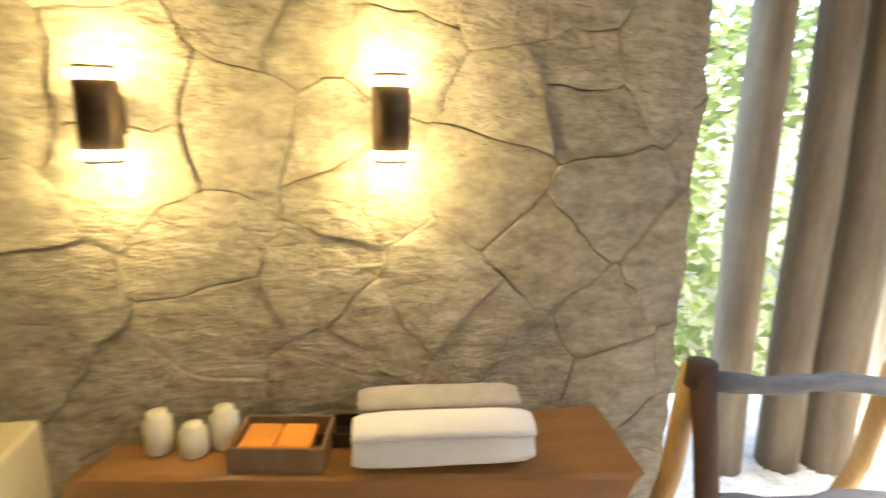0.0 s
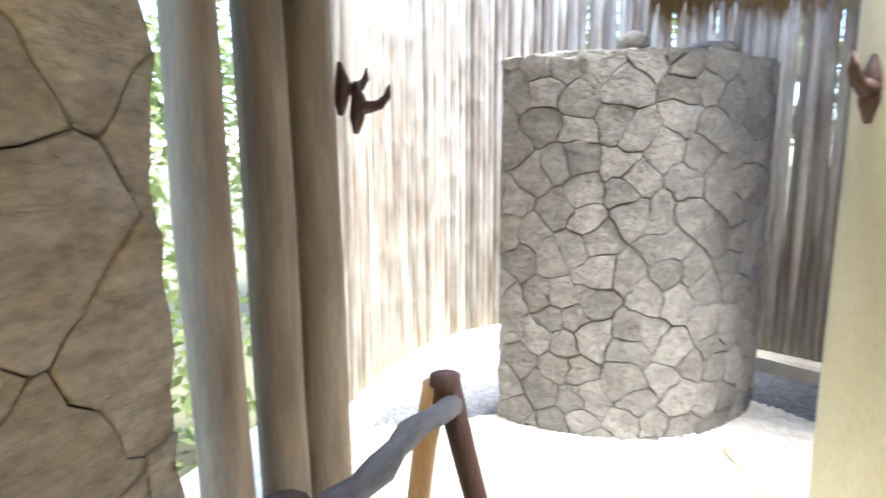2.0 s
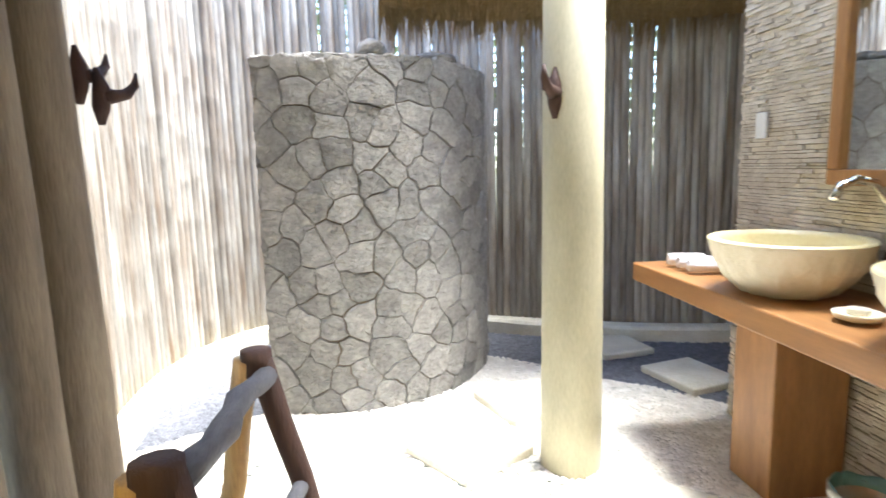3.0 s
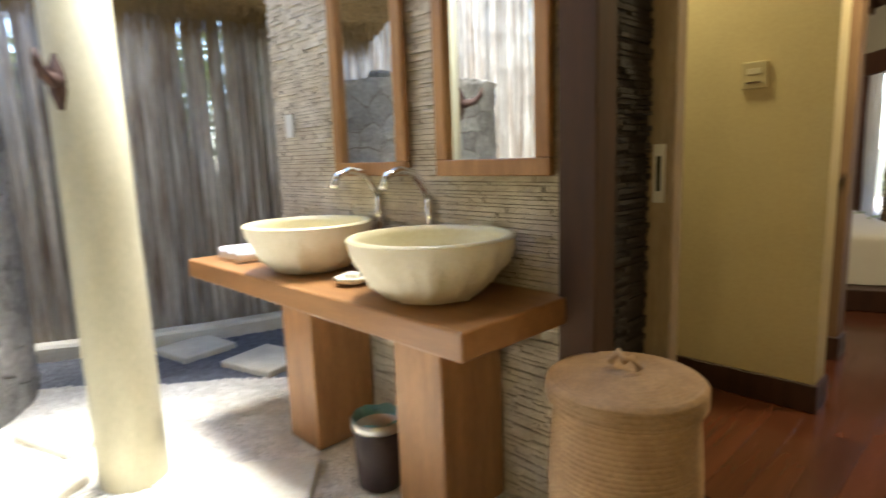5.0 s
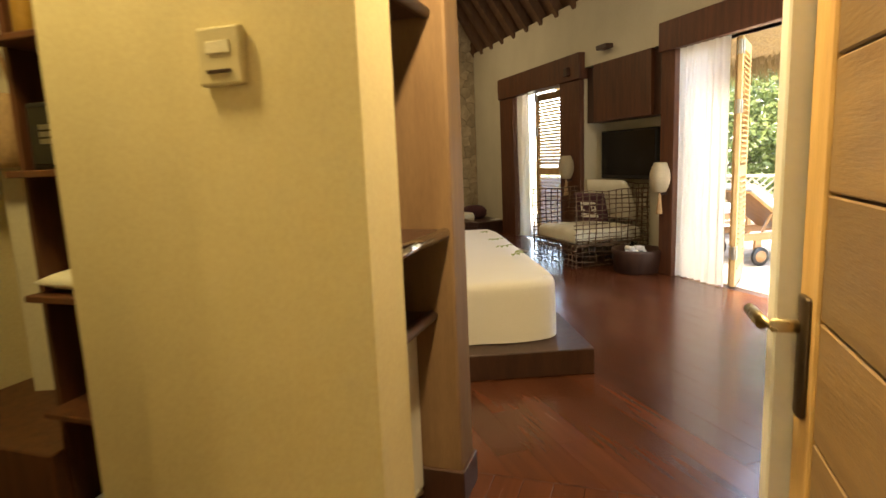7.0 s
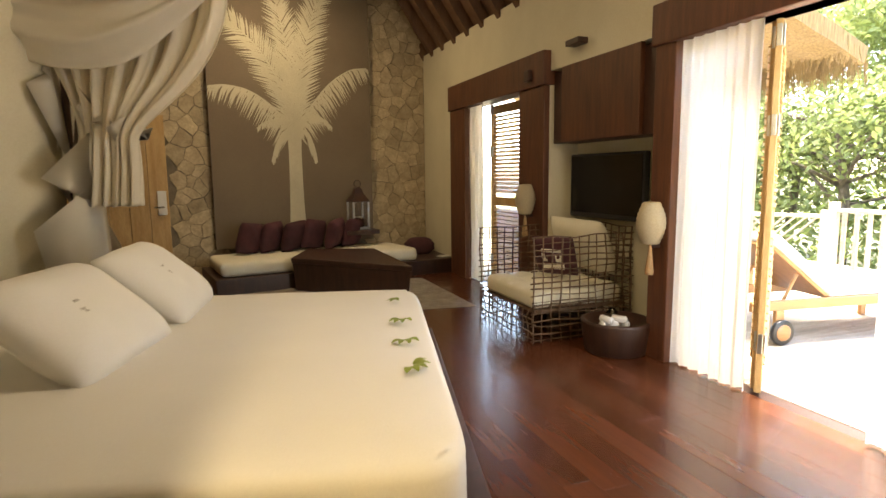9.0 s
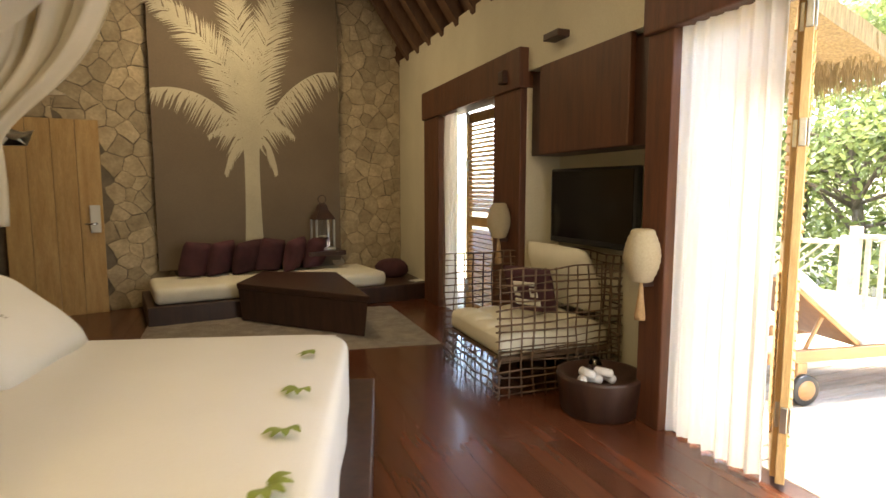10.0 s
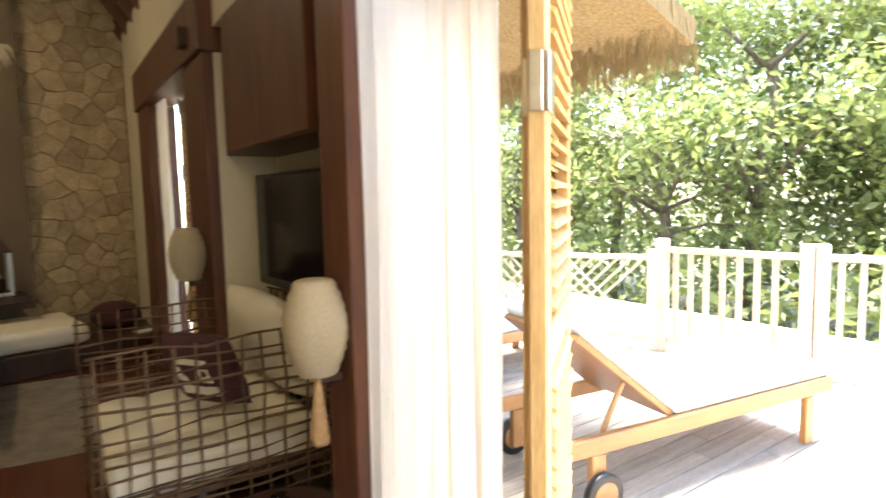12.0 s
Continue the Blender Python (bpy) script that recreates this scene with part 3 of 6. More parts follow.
bench = thing("wall_bench", pose(0, 0, -0.1), "thick golden teak plank bench with waney edges", "bench")
plank = bmesh.new()
N = 26
rows = []
for i in range(N + 1):
    t = i / N
    x = -0.40 + 1.475 * t
    front = 2.37 - 0.235 * t + 0.008 * noise.noise((t * 9, 1, 0))
    rows.append([plank.verts.new((x + 0.03 * k, y, z + 0.003 * noise.noise((t * 14, k, 2)))) for k, (y, z) in enumerate(((2.525, 0.51), (front + 0.02, 0.51), (front, 0.53), (front + 0.004, 0.59), (front + 0.014, 0.60), (2.525, 0.60)))])
for p, q in zip(rows, rows[1:]):
    for j in range(6):
        plank.faces.new((p[j], p[(j + 1) % 6], q[(j + 1) % 6], q[j]))
plank.faces.new(rows[0])
plank.faces.new(rows[-1][::-1])
part("top", plank, TEAK, bench)
for x in (-0.22, 0.70):
    part("leg", box(x, 2.36, 0.0, x + 0.22, 2.52, 0.51, 0.008), TEAK_UP, bench)
# stands in for a yellow-lit surface; the yellow light is in its colour
ledge = part("wall_ledge", box(-1.6, 1.75, -0.12, -0.45, 2.53, 0.60, 0.012, 2), YELLOW_WALL)
tagged(ledge, "low ledge standing in for a yellow-lit surface beside the bench", "ledge", kind="structure")


def towel_roll(m, w, r, mat, label):
    bm = bmesh.new()
    turns, n = 3.4, 90
    rows = []
    ends = [w * f for f in (-0.5, -0.485, -0.45, -0.3, -0.1, 0.1, 0.3, 0.45, 0.485, 0.5)]
    for i in range(n + 1):
        a = 2 * math.pi * turns * i / n
        k = r * (0.25 + 0.75 * i / n) * (1 + 0.02 * noise.noise((a, 0, 0)))
        rows.append([bm.verts.new((x + 0.008 * noise.noise((a, x * 9, 2)), k * math.cos(a) * 1.10 * (1 - 0.16 * max(0, abs(x) / w - 0.42) / 0.08) + 0.006 * noise.noise((x * 14, a, 5)), k * math.sin(a) * 0.97 * (1 - 0.16 * max(0, abs(x) / w - 0.42) / 0.08))) for x in ends])
    fs = [bm.faces.new((p[j], p[j + 1], q[j + 1], q[j])) for p, q in zip(rows, rows[1:]) for j in range(9)]
    bm.normal_update()
    bmesh.ops.solidify(bm, geom=fs, thickness=-0.008)
    ob = part("rolled_towel", bm, mat, smooth=True, m=m)
    return tagged(ob, label, "towel")


towel_roll(pose(0.655, 2.275, 0.583, 0, 0, -5), 0.49, 0.082, TOWEL, "thick white towel rolled up on the bench")
towel_roll(pose(0.67, 2.44, 0.580, 0, 0, -5), 0.48, 0.078, TOWEL_GREY, "grey-beige towel rolled up on the bench")
tray = thing("amenity_box", pose(0.22, 2.395, 0.502, 0, 0, -10), "open grey-brown box of amenities with orange packets", "box")
for a in ((-0.13, -0.09, 0, 0.13, 0.09, 0.01), (-0.13, -0.09, 0.01, 0.13, -0.08, 0.075), (-0.13, 0.08, 0.01, 0.13, 0.09, 0.075), (-0.13, -0.08, 0.01, -0.12, 0.08, 0.075), (0.12, -0.08, 0.01, 0.13, 0.08, 0.075)):
    part("panel", box(*a, 0.002), NICHE, tray)
for k in range(2):
    part("packet", box(-0.105 + 0.1 * k, -0.07, 0.05, -0.012 + 0.1 * k, 0.05, 0.07, 0.003), ORANGE, tray, "orange paper packet")
tray2 = thing("dark_tray", pose(0.42, 2.455, 0.502, 0, 0, -8) @ Matrix.Scale(0.75, 4), "dark lacquered tray on the bench", "tray")
part("tray_base", box(-0.13, -0.07, 0, 0.13, 0.07, 0.012, 0.003), BLACK, tray2)
for a in ((-0.13, -0.08, 0.0, 0.13, -0.07, 0.06), (-0.13, 0.07, 0.0, 0.13, 0.08, 0.06), (-0.14, -0.08, 0.0, -0.13, 0.08, 0.06), (0.13, -0.08, 0.0, 0.14, 0.08, 0.06)):
    part("side", box(*a, 0.002), DARK_WOOD, tray2)
for k, (x, h) in enumerate(((-0.06, 0.12), (0.04, 0.09), (0.12, 0.12))):
    b_ = lathe([(0.036, 0), (0.039, 0.006), (0.039, h * 0.8), (0.028, h * 0.9), (0.028, h)], 20)
    tagged(part("toiletry_jar", b_, CREAM_CLOTH, smooth=True, m=pose(x - 0.07, 2.475 - 0.03 * (k == 1), 0.501)), "small cream stone toiletry jar on the bench", "jar", "toiletry jars on the bench")

# ---- bath: poles and outer screen ----
for k, (x, y, r, mat) in enumerate(((1.63, 2.93, 0.022, LOG), (2.085, 2.95, 0.088, LOG), (2.20, 3.10, 0.05, LOG_DARK), (2.37, 2.93, 0.092, LOG), (2.59, 2.90, 0.112, LOG))):
    lx, ly = (-0.06, 0.02) if k else (0, 0)
    pole = tube([(x + lx * j / 5 + 0.008 * math.sin(j * 2 + k), y + ly * j / 5, -0.2 + 0.66 * j) for j in range(6)], [r * (1 - 0.02 * j) * (1 + 0.03 * math.sin(j * 3 + k)) for j in range(6)], 20)
    tagged(part("timber_pole", pole, mat, smooth=True), "weathered upright log pole beside the stone wall", "pole", "log poles")


def robe_hook(m, label):
    """A carved wooden hook: a base plate and a curved horn."""
    th = thing("carved_hook", m, label, "hook", "carved hooks")
    part("back_plate", tube([(0, 0, -0.11), (0.005, 0, -0.05), (0.012, 0, 0.02), (0, 0, 0.09)], [0.012, 0.03, 0.03, 0.008], 10), LOG_DARK, th, smooth=True)
    part("horn", tube([(0.01, 0, -0.01), (0.06, 0, -0.005), (0.10, 0, 0.005), (0.135, 0, 0.04), (0.142, 0, 0.085)], [0.034, 0.024, 0.021, 0.016, 0.004], 10), LOG_DARK, th, smooth=True)


robe_hook(pose(2.67, 2.83, 1.60, 0, 0, -18), "carved dark wooden robe hook on a log pole")
robe_hook(pose(2.70, 2.78, 1.53, 0, 0, -40), "carved dark wooden robe hook on a log pole")
col = thing("round_post", pose(2.86, 0.985, -0.12), "smooth cream painted round roof post", "post")
part("shaft", lathe([(0.138, 0.0), (0.134, 0.3), (0.128, 1.2), (0.120, 2.9)], 32), POST_PAINT, col, smooth=True)
robe_hook(pose(2.785, 1.085, 1.53, 0, 0, 145), "carved dark wooden hook on the cream post")


# curved shower wall
DRUM_C, DRUM_R = (4.56, 2.06), 1.0


def drum(ang, d, z):
    return Vector((DRUM_C[0] + (DRUM_R + d) * math.cos(ang), DRUM_C[1] + (DRUM_R + d) * math.sin(ang), z))


A0, A1 = radians(157), radians(300)
core = bmesh.new()
for d0, d1 in ((-0.28, -0.02),):
    cols = [[core.verts.new(drum(A0 + (A1 - A0) * i / 40, d, z)) for d, z in ((d0, -0.3), (d1, -0.3), (d1, 1.82), (d0, 1.82))] for i in range(41)]
    for p, q in zip(cols, cols[1:]):
        for j in range(4):
            core.faces.new((p[j], p[(j + 1) % 4], q[(j + 1) % 4], q[j]))
    core.faces.new(cols[0])
    core.faces.new(cols[-1][::-1])
drum_wall = tagged(part("wall_shower", core, MORTAR_DARK), "curved grey rubble stone shower wall", "wall", kind="structure")
for ang, r, h in ((196, 0.07, 0.10), (222, 0.11, 0.06), (228, 0.08, 0.07)):
    p = drum(radians(ang), -0.12, 1.83)
    tagged(part("loose_rock", lathe([(r * 0.7, 0), (r, h * 0.35), (r * 0.85, h * 0.8), (r * 0.3, h)], 14, wobble=0.4), STONE_GREY, smooth=True, m=Matrix.Translation(p)), "loose rounded rock on top of the shower wall", "rock", "rocks on the shower wall")

# fence of upright bamboo, on a low kerb
FENCE = [(2.55, 3.02), (2.95, 3.15), (3.5, 3.24), (4.2, 3.24), (4.88, 3.0), (5.32, 2.45), (5.28, 1.4), (4.80, 0.3), (4.52, -0.6), (4.42, -1.6), (4.36, -2.6)]


def spline(pts, step):
    """Points every step metres along a smooth line through pts."""
    p = [Vector((*q, 0)) for q in pts]
    p = [2 * p[0] - p[1]] + p + [2 * p[-1] - p[-2]]
    dense = []
    for i in range(1, len(p) - 2):
        for k in range(300):
            t = k / 300
            dense.append(0.5 * ((2 * p[i]) + (p[i + 1] - p[i - 1]) * t + (2 * p[i - 1] - 5 * p[i] + 4 * p[i + 1] - p[i + 2]) * t * t + (3 * p[i] - p[i - 1] - 3 * p[i + 1] + p[i + 2]) * t ** 3))
    out, left = [dense[0]], step
    for a, b in zip(dense, dense[1:]):
        left -= (b - a).length
        if left <= 0:
            out.append(b)
            left += step
    return out


line = spline(FENCE, 0.057)
screen = thing("bamboo_fence", pose(4.9, 1.0, -0.1), "tall weathered bamboo pole fence around the shower court", "fence", kind="structure")
cane = []
for v in range(9):
    rnd = random.Random(40 + v)
    prof, z = [(0.034, 0)], rnd.uniform(-0.26, 0.02)
    while z < 3.0:
        z += rnd.uniform(0.26, 0.4)
        prof += [(0.0335, z - 0.02), (0.0355, z), (0.0335, z + 0.02)] if z > 0.03 else []
    cane.append(mesh_of("cane", lathe(prof, 10), BAMBOO))
rnd = random.Random(5)
for p in line:
    ob = new("cane", rnd.choice(cane))
    ob.parent = screen
    ob.matrix_basis = Matrix.Translation(p - Vector((4.9, 1.0, 0)) + Vector((0, 0, rnd.uniform(-0.02, 0.04)))) @ pose(0, 0, 0, rnd.uniform(-0.4, 0.4), rnd.uniform(-0.4, 0.4), rnd.uniform(0, 360))
kl = spline(FENCE, 0.15)
kerb = bmesh.new()
cols = []
for i, p in enumerate(kl):
    d = (kl[min(i + 1, len(kl) - 1)] - kl[max(i - 1, 0)]).normalized()
    n = Vector((d.y, -d.x, 0))
    cols.append([kerb.verts.new(p + n * o + Vector((0, 0, z + 0.006 * noise.noise((i, o * 9, z))))) for o, z in ((0.02, -0.3), (0.02, 0.0), (0.14, 0.0), (0.16, -0.02), (0.16, -0.3))])
for p, q in zip(cols, cols[1:]):
    for j in range(5):
        kerb.faces.new((p[j], p[(j + 1) % 5], q[(j + 1) % 5], q[j]))
tagged(part("kerb", kerb, SLAB), "low pale stone kerb at the foot of the fence", "kerb", kind="structure")

# ---- bath: vanity ----
van = thing("vanity_table", pose(0, 0, -0.1), "thick teak vanity slab on two block legs", "vanity")
part("slab", box(1.30, 0.012, 0.745, 3.23, 0.54, 0.835, 0.008, 2), TEAK, van)
for x in (1.60, 2.42):
    part("leg", box(x, 0.02, 0.0, x + 0.25, 0.34, 0.745, 0.008, 2), TEAK_UP, van)


def basin(x, y, r, h):
    th = thing("stone_basin", pose(x, y, 0.735), "cream stone vessel basin with a chiselled outside", "basin", "vessel basins on the vanity")
    bm = lathe([(r * 0.42, 0), (r * 0.55, 0.008), (r * 0.74, h * 0.28), (r * 0.90, h * 0.62), (r * 0.985, h * 0.92), (r, h)], 56)
    for v in bm.verts:
        if 0.004 < v.co.z < h * 0.9:
            k = 0.020 * noise.noise(v.co * 20) + 0.016 * noise.noise(v.co * 41)
            v.co += Vector((v.co.x, v.co.y, 0)).normalized() * k
    bmesh.ops.subdivide_edges(bm, edges=[e for e in bm.edges], cuts=1, use_grid_fill=True)
    for v in bm.verts:
        if 0.004 < v.co.z < h * 0.88:
            v.co += Vector((v.co.x, v.co.y, 0)).normalized() * 0.010 * noise.noise(v.co * 60)
    bm.faces.ensure_lookup_table()
    top = [f for f in bm.faces if all(v.co.z > h * 0.99 for v in f.verts)]
    bmesh.ops.delete(bm, geom=top, context="FACES_ONLY")
    part("outside", bm, BASIN_OUT, th, smooth=True)
    inner = bmesh.new()
    prof = [(r, h), (r * 0.985, h + 0.006), (r * 0.90, h + 0.006), (r * 0.87, h * 0.92), (r * 0.74, h * 0.5), (r * 0.45, h * 0.24), (0.03, h * 0.2)]
    rings = [[inner.verts.new((q * math.cos(2 * math.pi * i / 56), q * math.sin(2 * math.pi * i / 56), z)) for i in range(56)] for q, z in prof]
    for lo, hi in zip(rings, rings[1:]):
        for i in range(56):
            inner.faces.new((lo[i], lo[(i + 1) % 56], hi[(i + 1) % 56], hi[i]))
    inner.faces.new(rings[-1])
    part("bowl", inner, BASIN_IN, th, "smooth polished inside", True)


basin(1.67, 0.295, 0.286, 0.205)
basin(2.45, 0.295, 0.276, 0.205)
for x in (1.97, 2.30):
    th = thing("spout_tap", pose(x, 0.02, 1.02), "chrome arched spout tap from the coral wall", "tap", "taps over the basins")
    part("spout", tube([(0, 0.0, 0.02), (0, 0.03, 0.07), (0.0, 0.08, 0.125), (0, 0.15, 0.14), (0, 0.21, 0.12), (0, 0.235, 0.07)], 0.016, 14), CHROME, th, smooth=True)
    part("stem", rod((0, 0.0, 0.03), (0, 0.0, -0.16), 0.016, 0.016, 14), CHROME, th, smooth=True)
    part("flange", lathe([(0.03, 0), (0.03, 0.01), (0.02, 0.014)], 20, m=pose(0, -0.012, -0.15, -90)), CHROME, th, smooth=True)


def wall_mirror(x0, x1, z0, z1):
    th = thing("wall_mirror", pose((x0 + x1) / 2, 0.02, z0), "tall mirror in a teak frame on the coral wall", "mirror", "mirrors over the vanity")
    w, h, f = (x1 - x0) / 2, z1 - z0, 0.06
    part("glass", box(-w + 0.03, 0.0, 0.03, w - 0.03, 0.012, h - 0.03), MIRROR, th)
    for a in ((-w, 0.0, 0.0, w, 0.035, f), (-w, 0.0, h - f, w, 0.035, h), (-w, 0.0, f, -w + f, 0.035, h - f), (w - f, 0.0, f, w, 0.035, h - f)):
        part("frame_bar", box(*a, 0.004), TEAK_UP, th)


wall_mirror(1.36, 1.89, 1.13, 2.08)
wall_mirror(2.07, 2.58, 1.13, 2.08)
tagged(part("light_switch", box(2.99, 0.012, 1.33, 3.06, 0.03, 1.45, 0.004), WHITE_PAINT), "white switch plate on the coral wall", "switch")
for k, x in enumerate((2.86, 2.95, 3.04)):
    towel_roll(pose(x, 0.36, 0.772, 0, 0, 80), 0.17, 0.032, TOWEL, "small white hand towel rolled on the vanity")
soap = lathe([(0.02, 0), (0.062, 0.012), (0.07, 0.03), (0.062, 0.032), (0.03, 0.02)], 24, wobble=0.1)
tagged(part("soap_dish", soap, BASIN_OUT, smooth=True, m=pose(2.045, 0.36, 0.736)), "shallow stone soap dish on the vanity", "dish")
tagged(part("soap_bar", box(-0.03, -0.02, 0, 0.03, 0.02, 0.025, 0.008, 2), CREAM_CLOTH, smooth=True, m=pose(2.045, 0.36, 0.757, 0, 0, 30)), "cream bar of soap in its dish", "soap")
pail = thing("waste_bin", pose(2.02, 0.30, -0.1), "round brown waste bin with a teal liner", "bin")
part("body", lathe([(0.085, 0), (0.09, 0.005), (0.105, 0.27), (0.10, 0.27), (0.09, 0.02)], 28), BIN, pail, smooth=True)
part("rim", lathe([(0.106, 0.245), (0.109, 0.25), (0.110, 0.285), (0.104, 0.288), (0.102, 0.25)], 28), STEEL, pail, "bright steel rim", True)
part("liner", sheet(28, 3, lambda u, v: Vector(((0.103 - 0.02 * v) * math.cos(u * 6.2832), (0.103 - 0.02 * v) * math.sin(u * 6.2832), 0.292 - 0.12 * v + 0.006 * math.sin(u * 40))), 0.002), TEAL, pail, "crinkled teal plastic liner", True)

hamper = thing("laundry_hamper", pose(1.03, 0.16, -0.1), "round woven rattan laundry basket with a lid", "basket")
prof = []
for k in range(40):
    z, r = 0.60 * k / 40, 0.198 + 0.016 * math.sin(math.pi * k / 40)
    prof += [(r - 0.006, z), (r + 0.001, z + 0.004), (r + 0.003, z + 0.0075), (r + 0.001, z + 0.011)]
part("body", lathe(prof, 48), WICKER, hamper, smooth=True)
lidp = []
for k in range(4):
    lidp += [(0.212, 0.605 + 0.015 * k), (0.221, 0.609 + 0.015 * k), (0.223, 0.6125 + 0.015 * k), (0.221, 0.616 + 0.015 * k)]
for k in range(14):
    r, z = 0.215 - 0.015 * k, 0.666 + 0.0016 * k
    lidp += [(r, z), (r - 0.004, z + 0.004), (r - 0.0075, z + 0.005), (r - 0.011, z + 0.004)]
lid = part("lid", lathe(lidp, 48), WICKER, hamper, smooth=True)
part("knob", tube([(-0.045, 0, 0.70), (-0.025, 0.01, 0.735), (0, 0, 0.715), (0.025, -0.01, 0.735), (0.045, 0, 0.70)], 0.011, 8), WICKER, lid, smooth=True)

slide = thing("door_3", pose(1.12, -0.40, 0), "pale wood edge of an open sliding door", "door", kind="structure")
part("stile", box(0, 0, 0, 0.12, 0.075, 2.2, 0.004), WEATHERED, slide)
# white paint stands in for the bright reflection on the metal plate
part("lock_plate", box(0.03, 0.074, 1.02, 0.07, 0.082, 1.22, 0.002), WHITE_PAINT, slide, "metal flush pull, its bright reflection painted white")
part("lock_slot", box(0.042, 0.08, 1.06, 0.058, 0.086, 1.18, 0.002), BLACK, slide)

leaf_door = thing("door_4", pose(0.085, -1.30, 0.01), "open bathroom door of horizontal brown boards", "door", kind="structure")
for k in range(11):
    part("board", box(-0.045, 0.10, 0.03 + 0.195 * k, -0.004, 0.86, 0.03 + 0.195 * k + 0.191, 0.003), DOOR_WOOD, leaf_door)
for y0, y1 in ((0.0, 0.098), (0.862, 0.95)):
    part("stile", box(-0.05, y0, 0, 0.0, y1, 2.18, 0.004), PALE_WOOD, leaf_door)
part("edge_strip", box(-0.06, -0.06, 0, 0.035, -0.006, 2.2, 0.004), WHITE_PAINT, leaf_door, "white painted edge strip")
part("lock_plate", lathe([(0.022, -0.1), (0.024, -0.095), (0.024, 0.095), (0.022, 0.1)], 16, m=pose(0.004, 0.05, 0.93) @ Matrix.Diagonal((0.35, 1, 1, 1))), BRONZE, leaf_door, smooth=True)
part("handle", tube([(0.0, 0.05, 0.98), (0.05, 0.05, 0.98), (0.062, 0.04, 0.98), (0.064, -0.02, 0.98), (0.062, -0.07, 0.975)], 0.011, 10), BRASS, leaf_door, "curved brass lever handle", True)


# ---- passage: wardrobe and minibar ----
lamp("wardrobe_light", "AREA", look((1.7, -0.85, 2.66), (1.7, -1.1, 0)), 1.9, (1.0, 0.80, 0.36), size=0.3, size_y=0.3)
fixture = thing("ceiling_light", pose(1.7, -0.85, 2.67), "small warm ceiling light over the wardrobe", "ceiling lamp")
part("frame", lathe([(0.10, 0.0), (0.11, 0.01), (0.11, 0.03)], 24), WHITE_PAINT, fixture, smooth=True)
unit = thing("wardrobe_shelves", pose(0, 0, 0), "dark wood open wardrobe shelves", "shelf unit")
part("back_panel", box(1.725, -2.055, 0.0, 2.62, -2.03, 2.6), RED_WOOD, unit)
part("end_panel", box(1.725, -2.03, 0.0, 1.75, -1.45, 2.6), RED_WOOD, unit)
part("end_panel", box(2.2, -2.03, 0.0, 2.222, -1.55, 2.6), RED_WOOD, unit)
for z in (0.10, 0.51, 0.905, 1.30, 1.70, 2.12):
    part("shelf", box(1.75, -2.03, z - 0.022, 2.199, -1.48, z, 0.003), RED_WOOD, unit)
sb = part("low_bench", box(2.225, -2.055, 0.0, 3.055, -1.5, 0.34, 0.006), RED_WOOD)
tagged(sb, "low brown timber wardrobe bench", "bench")
rail = part("clothes_rail", rod((2.23, -1.78, 1.86), (3.06, -1.78, 1.86), 0.014), STEEL, smooth=True)
tagged(rail, "steel clothes rail in the wardrobe", "rail")
safe = thing("room_safe", pose(1.99, -1.72, 1.30), "small black electronic safe on a shelf", "safe")
part("body", box(-0.19, -0.17, 0, 0.19, 0.16, 0.21, 0.008, 2), BLACK, safe)
part("door", box(-0.17, 0.16, 0.015, 0.17, 0.172, 0.195, 0.004), SCREEN, safe)
part("handle", rod((-0.08, 0.18, 0.12), (0.0, 0.18, 0.13), 0.008), CHROME, safe, "chrome pull bar", True)
for k in range(9):
    part("key", box(0.06 + 0.022 * (k % 3), 0.172, 0.08 + 0.022 * (k // 3), 0.075 + 0.022 * (k % 3), 0.177, 0.095 + 0.022 * (k // 3)), STEEL, safe)
bl = part("folded_blanket", pillow(0.42, 0.48, 0.075), CREAM_CLOTH, smooth=True, m=pose(1.99, -1.73, 0.942))
tagged(bl, "folded cream blanket on a shelf", "blanket")
for k, x in enumerate((2.09, 1.96)):
    sl = thing("slipper", pose(x, -1.66, 0.10, 0, 0, -12) @ Matrix.Scale(1.15, 4), "white towelling guest slipper on the bottom shelf", "slipper", "pair of slippers")
    part("sole", lathe([(0.9, 0), (1, 0.06), (1, 0.2), (0.94, 0.25)], 24, m=Matrix.Diagonal((0.048, 0.135, 0.07, 1))), CREAM_CLOTH, sl, smooth=True)
    part("upper", sheet(12, 8, lambda u, v: Vector((0.05 * math.cos(math.pi * u), 0.01 + 0.115 * v * (1 - 0.25 * abs(2 * u - 1)), 0.015 + (0.05 - 0.025 * v) * math.sin(math.pi * u))), 0.004), TOWEL, sl, smooth=True)
sack = thing("straw_bag", pose(2.80, -1.86, 1.50), "tan woven straw bag hung from the clothes rail", "bag")
part("body", lathe([(0.10, -0.18), (0.14, -0.16), (0.15, -0.02), (0.13, 0.10), (0.12, 0.105)], 28, wobble=0.15, m=Matrix.Diagonal((1.1, 0.55, 1, 1))), WICKER, sack, smooth=True)
for y in (-0.05, 0.05):
    part("handle", tube([(0.10 * math.cos(math.pi * k / 10), y * (1 - 0.8 * math.sin(math.pi * k / 10)), 0.09 + 0.285 * math.sin(math.pi * k / 10)) for k in range(11)], 0.008), WICKER, sack, smooth=True)
bt = part("spirit_bottle", lathe([(0.032, 0), (0.035, 0.01), (0.035, 0.13), (0.014, 0.18), (0.013, 0.23)], 18), AMBER, smooth=True, m=pose(2.12, -1.56, 1.70))
tagged(bt, "amber glass bottle on the top shelf", "bottle")
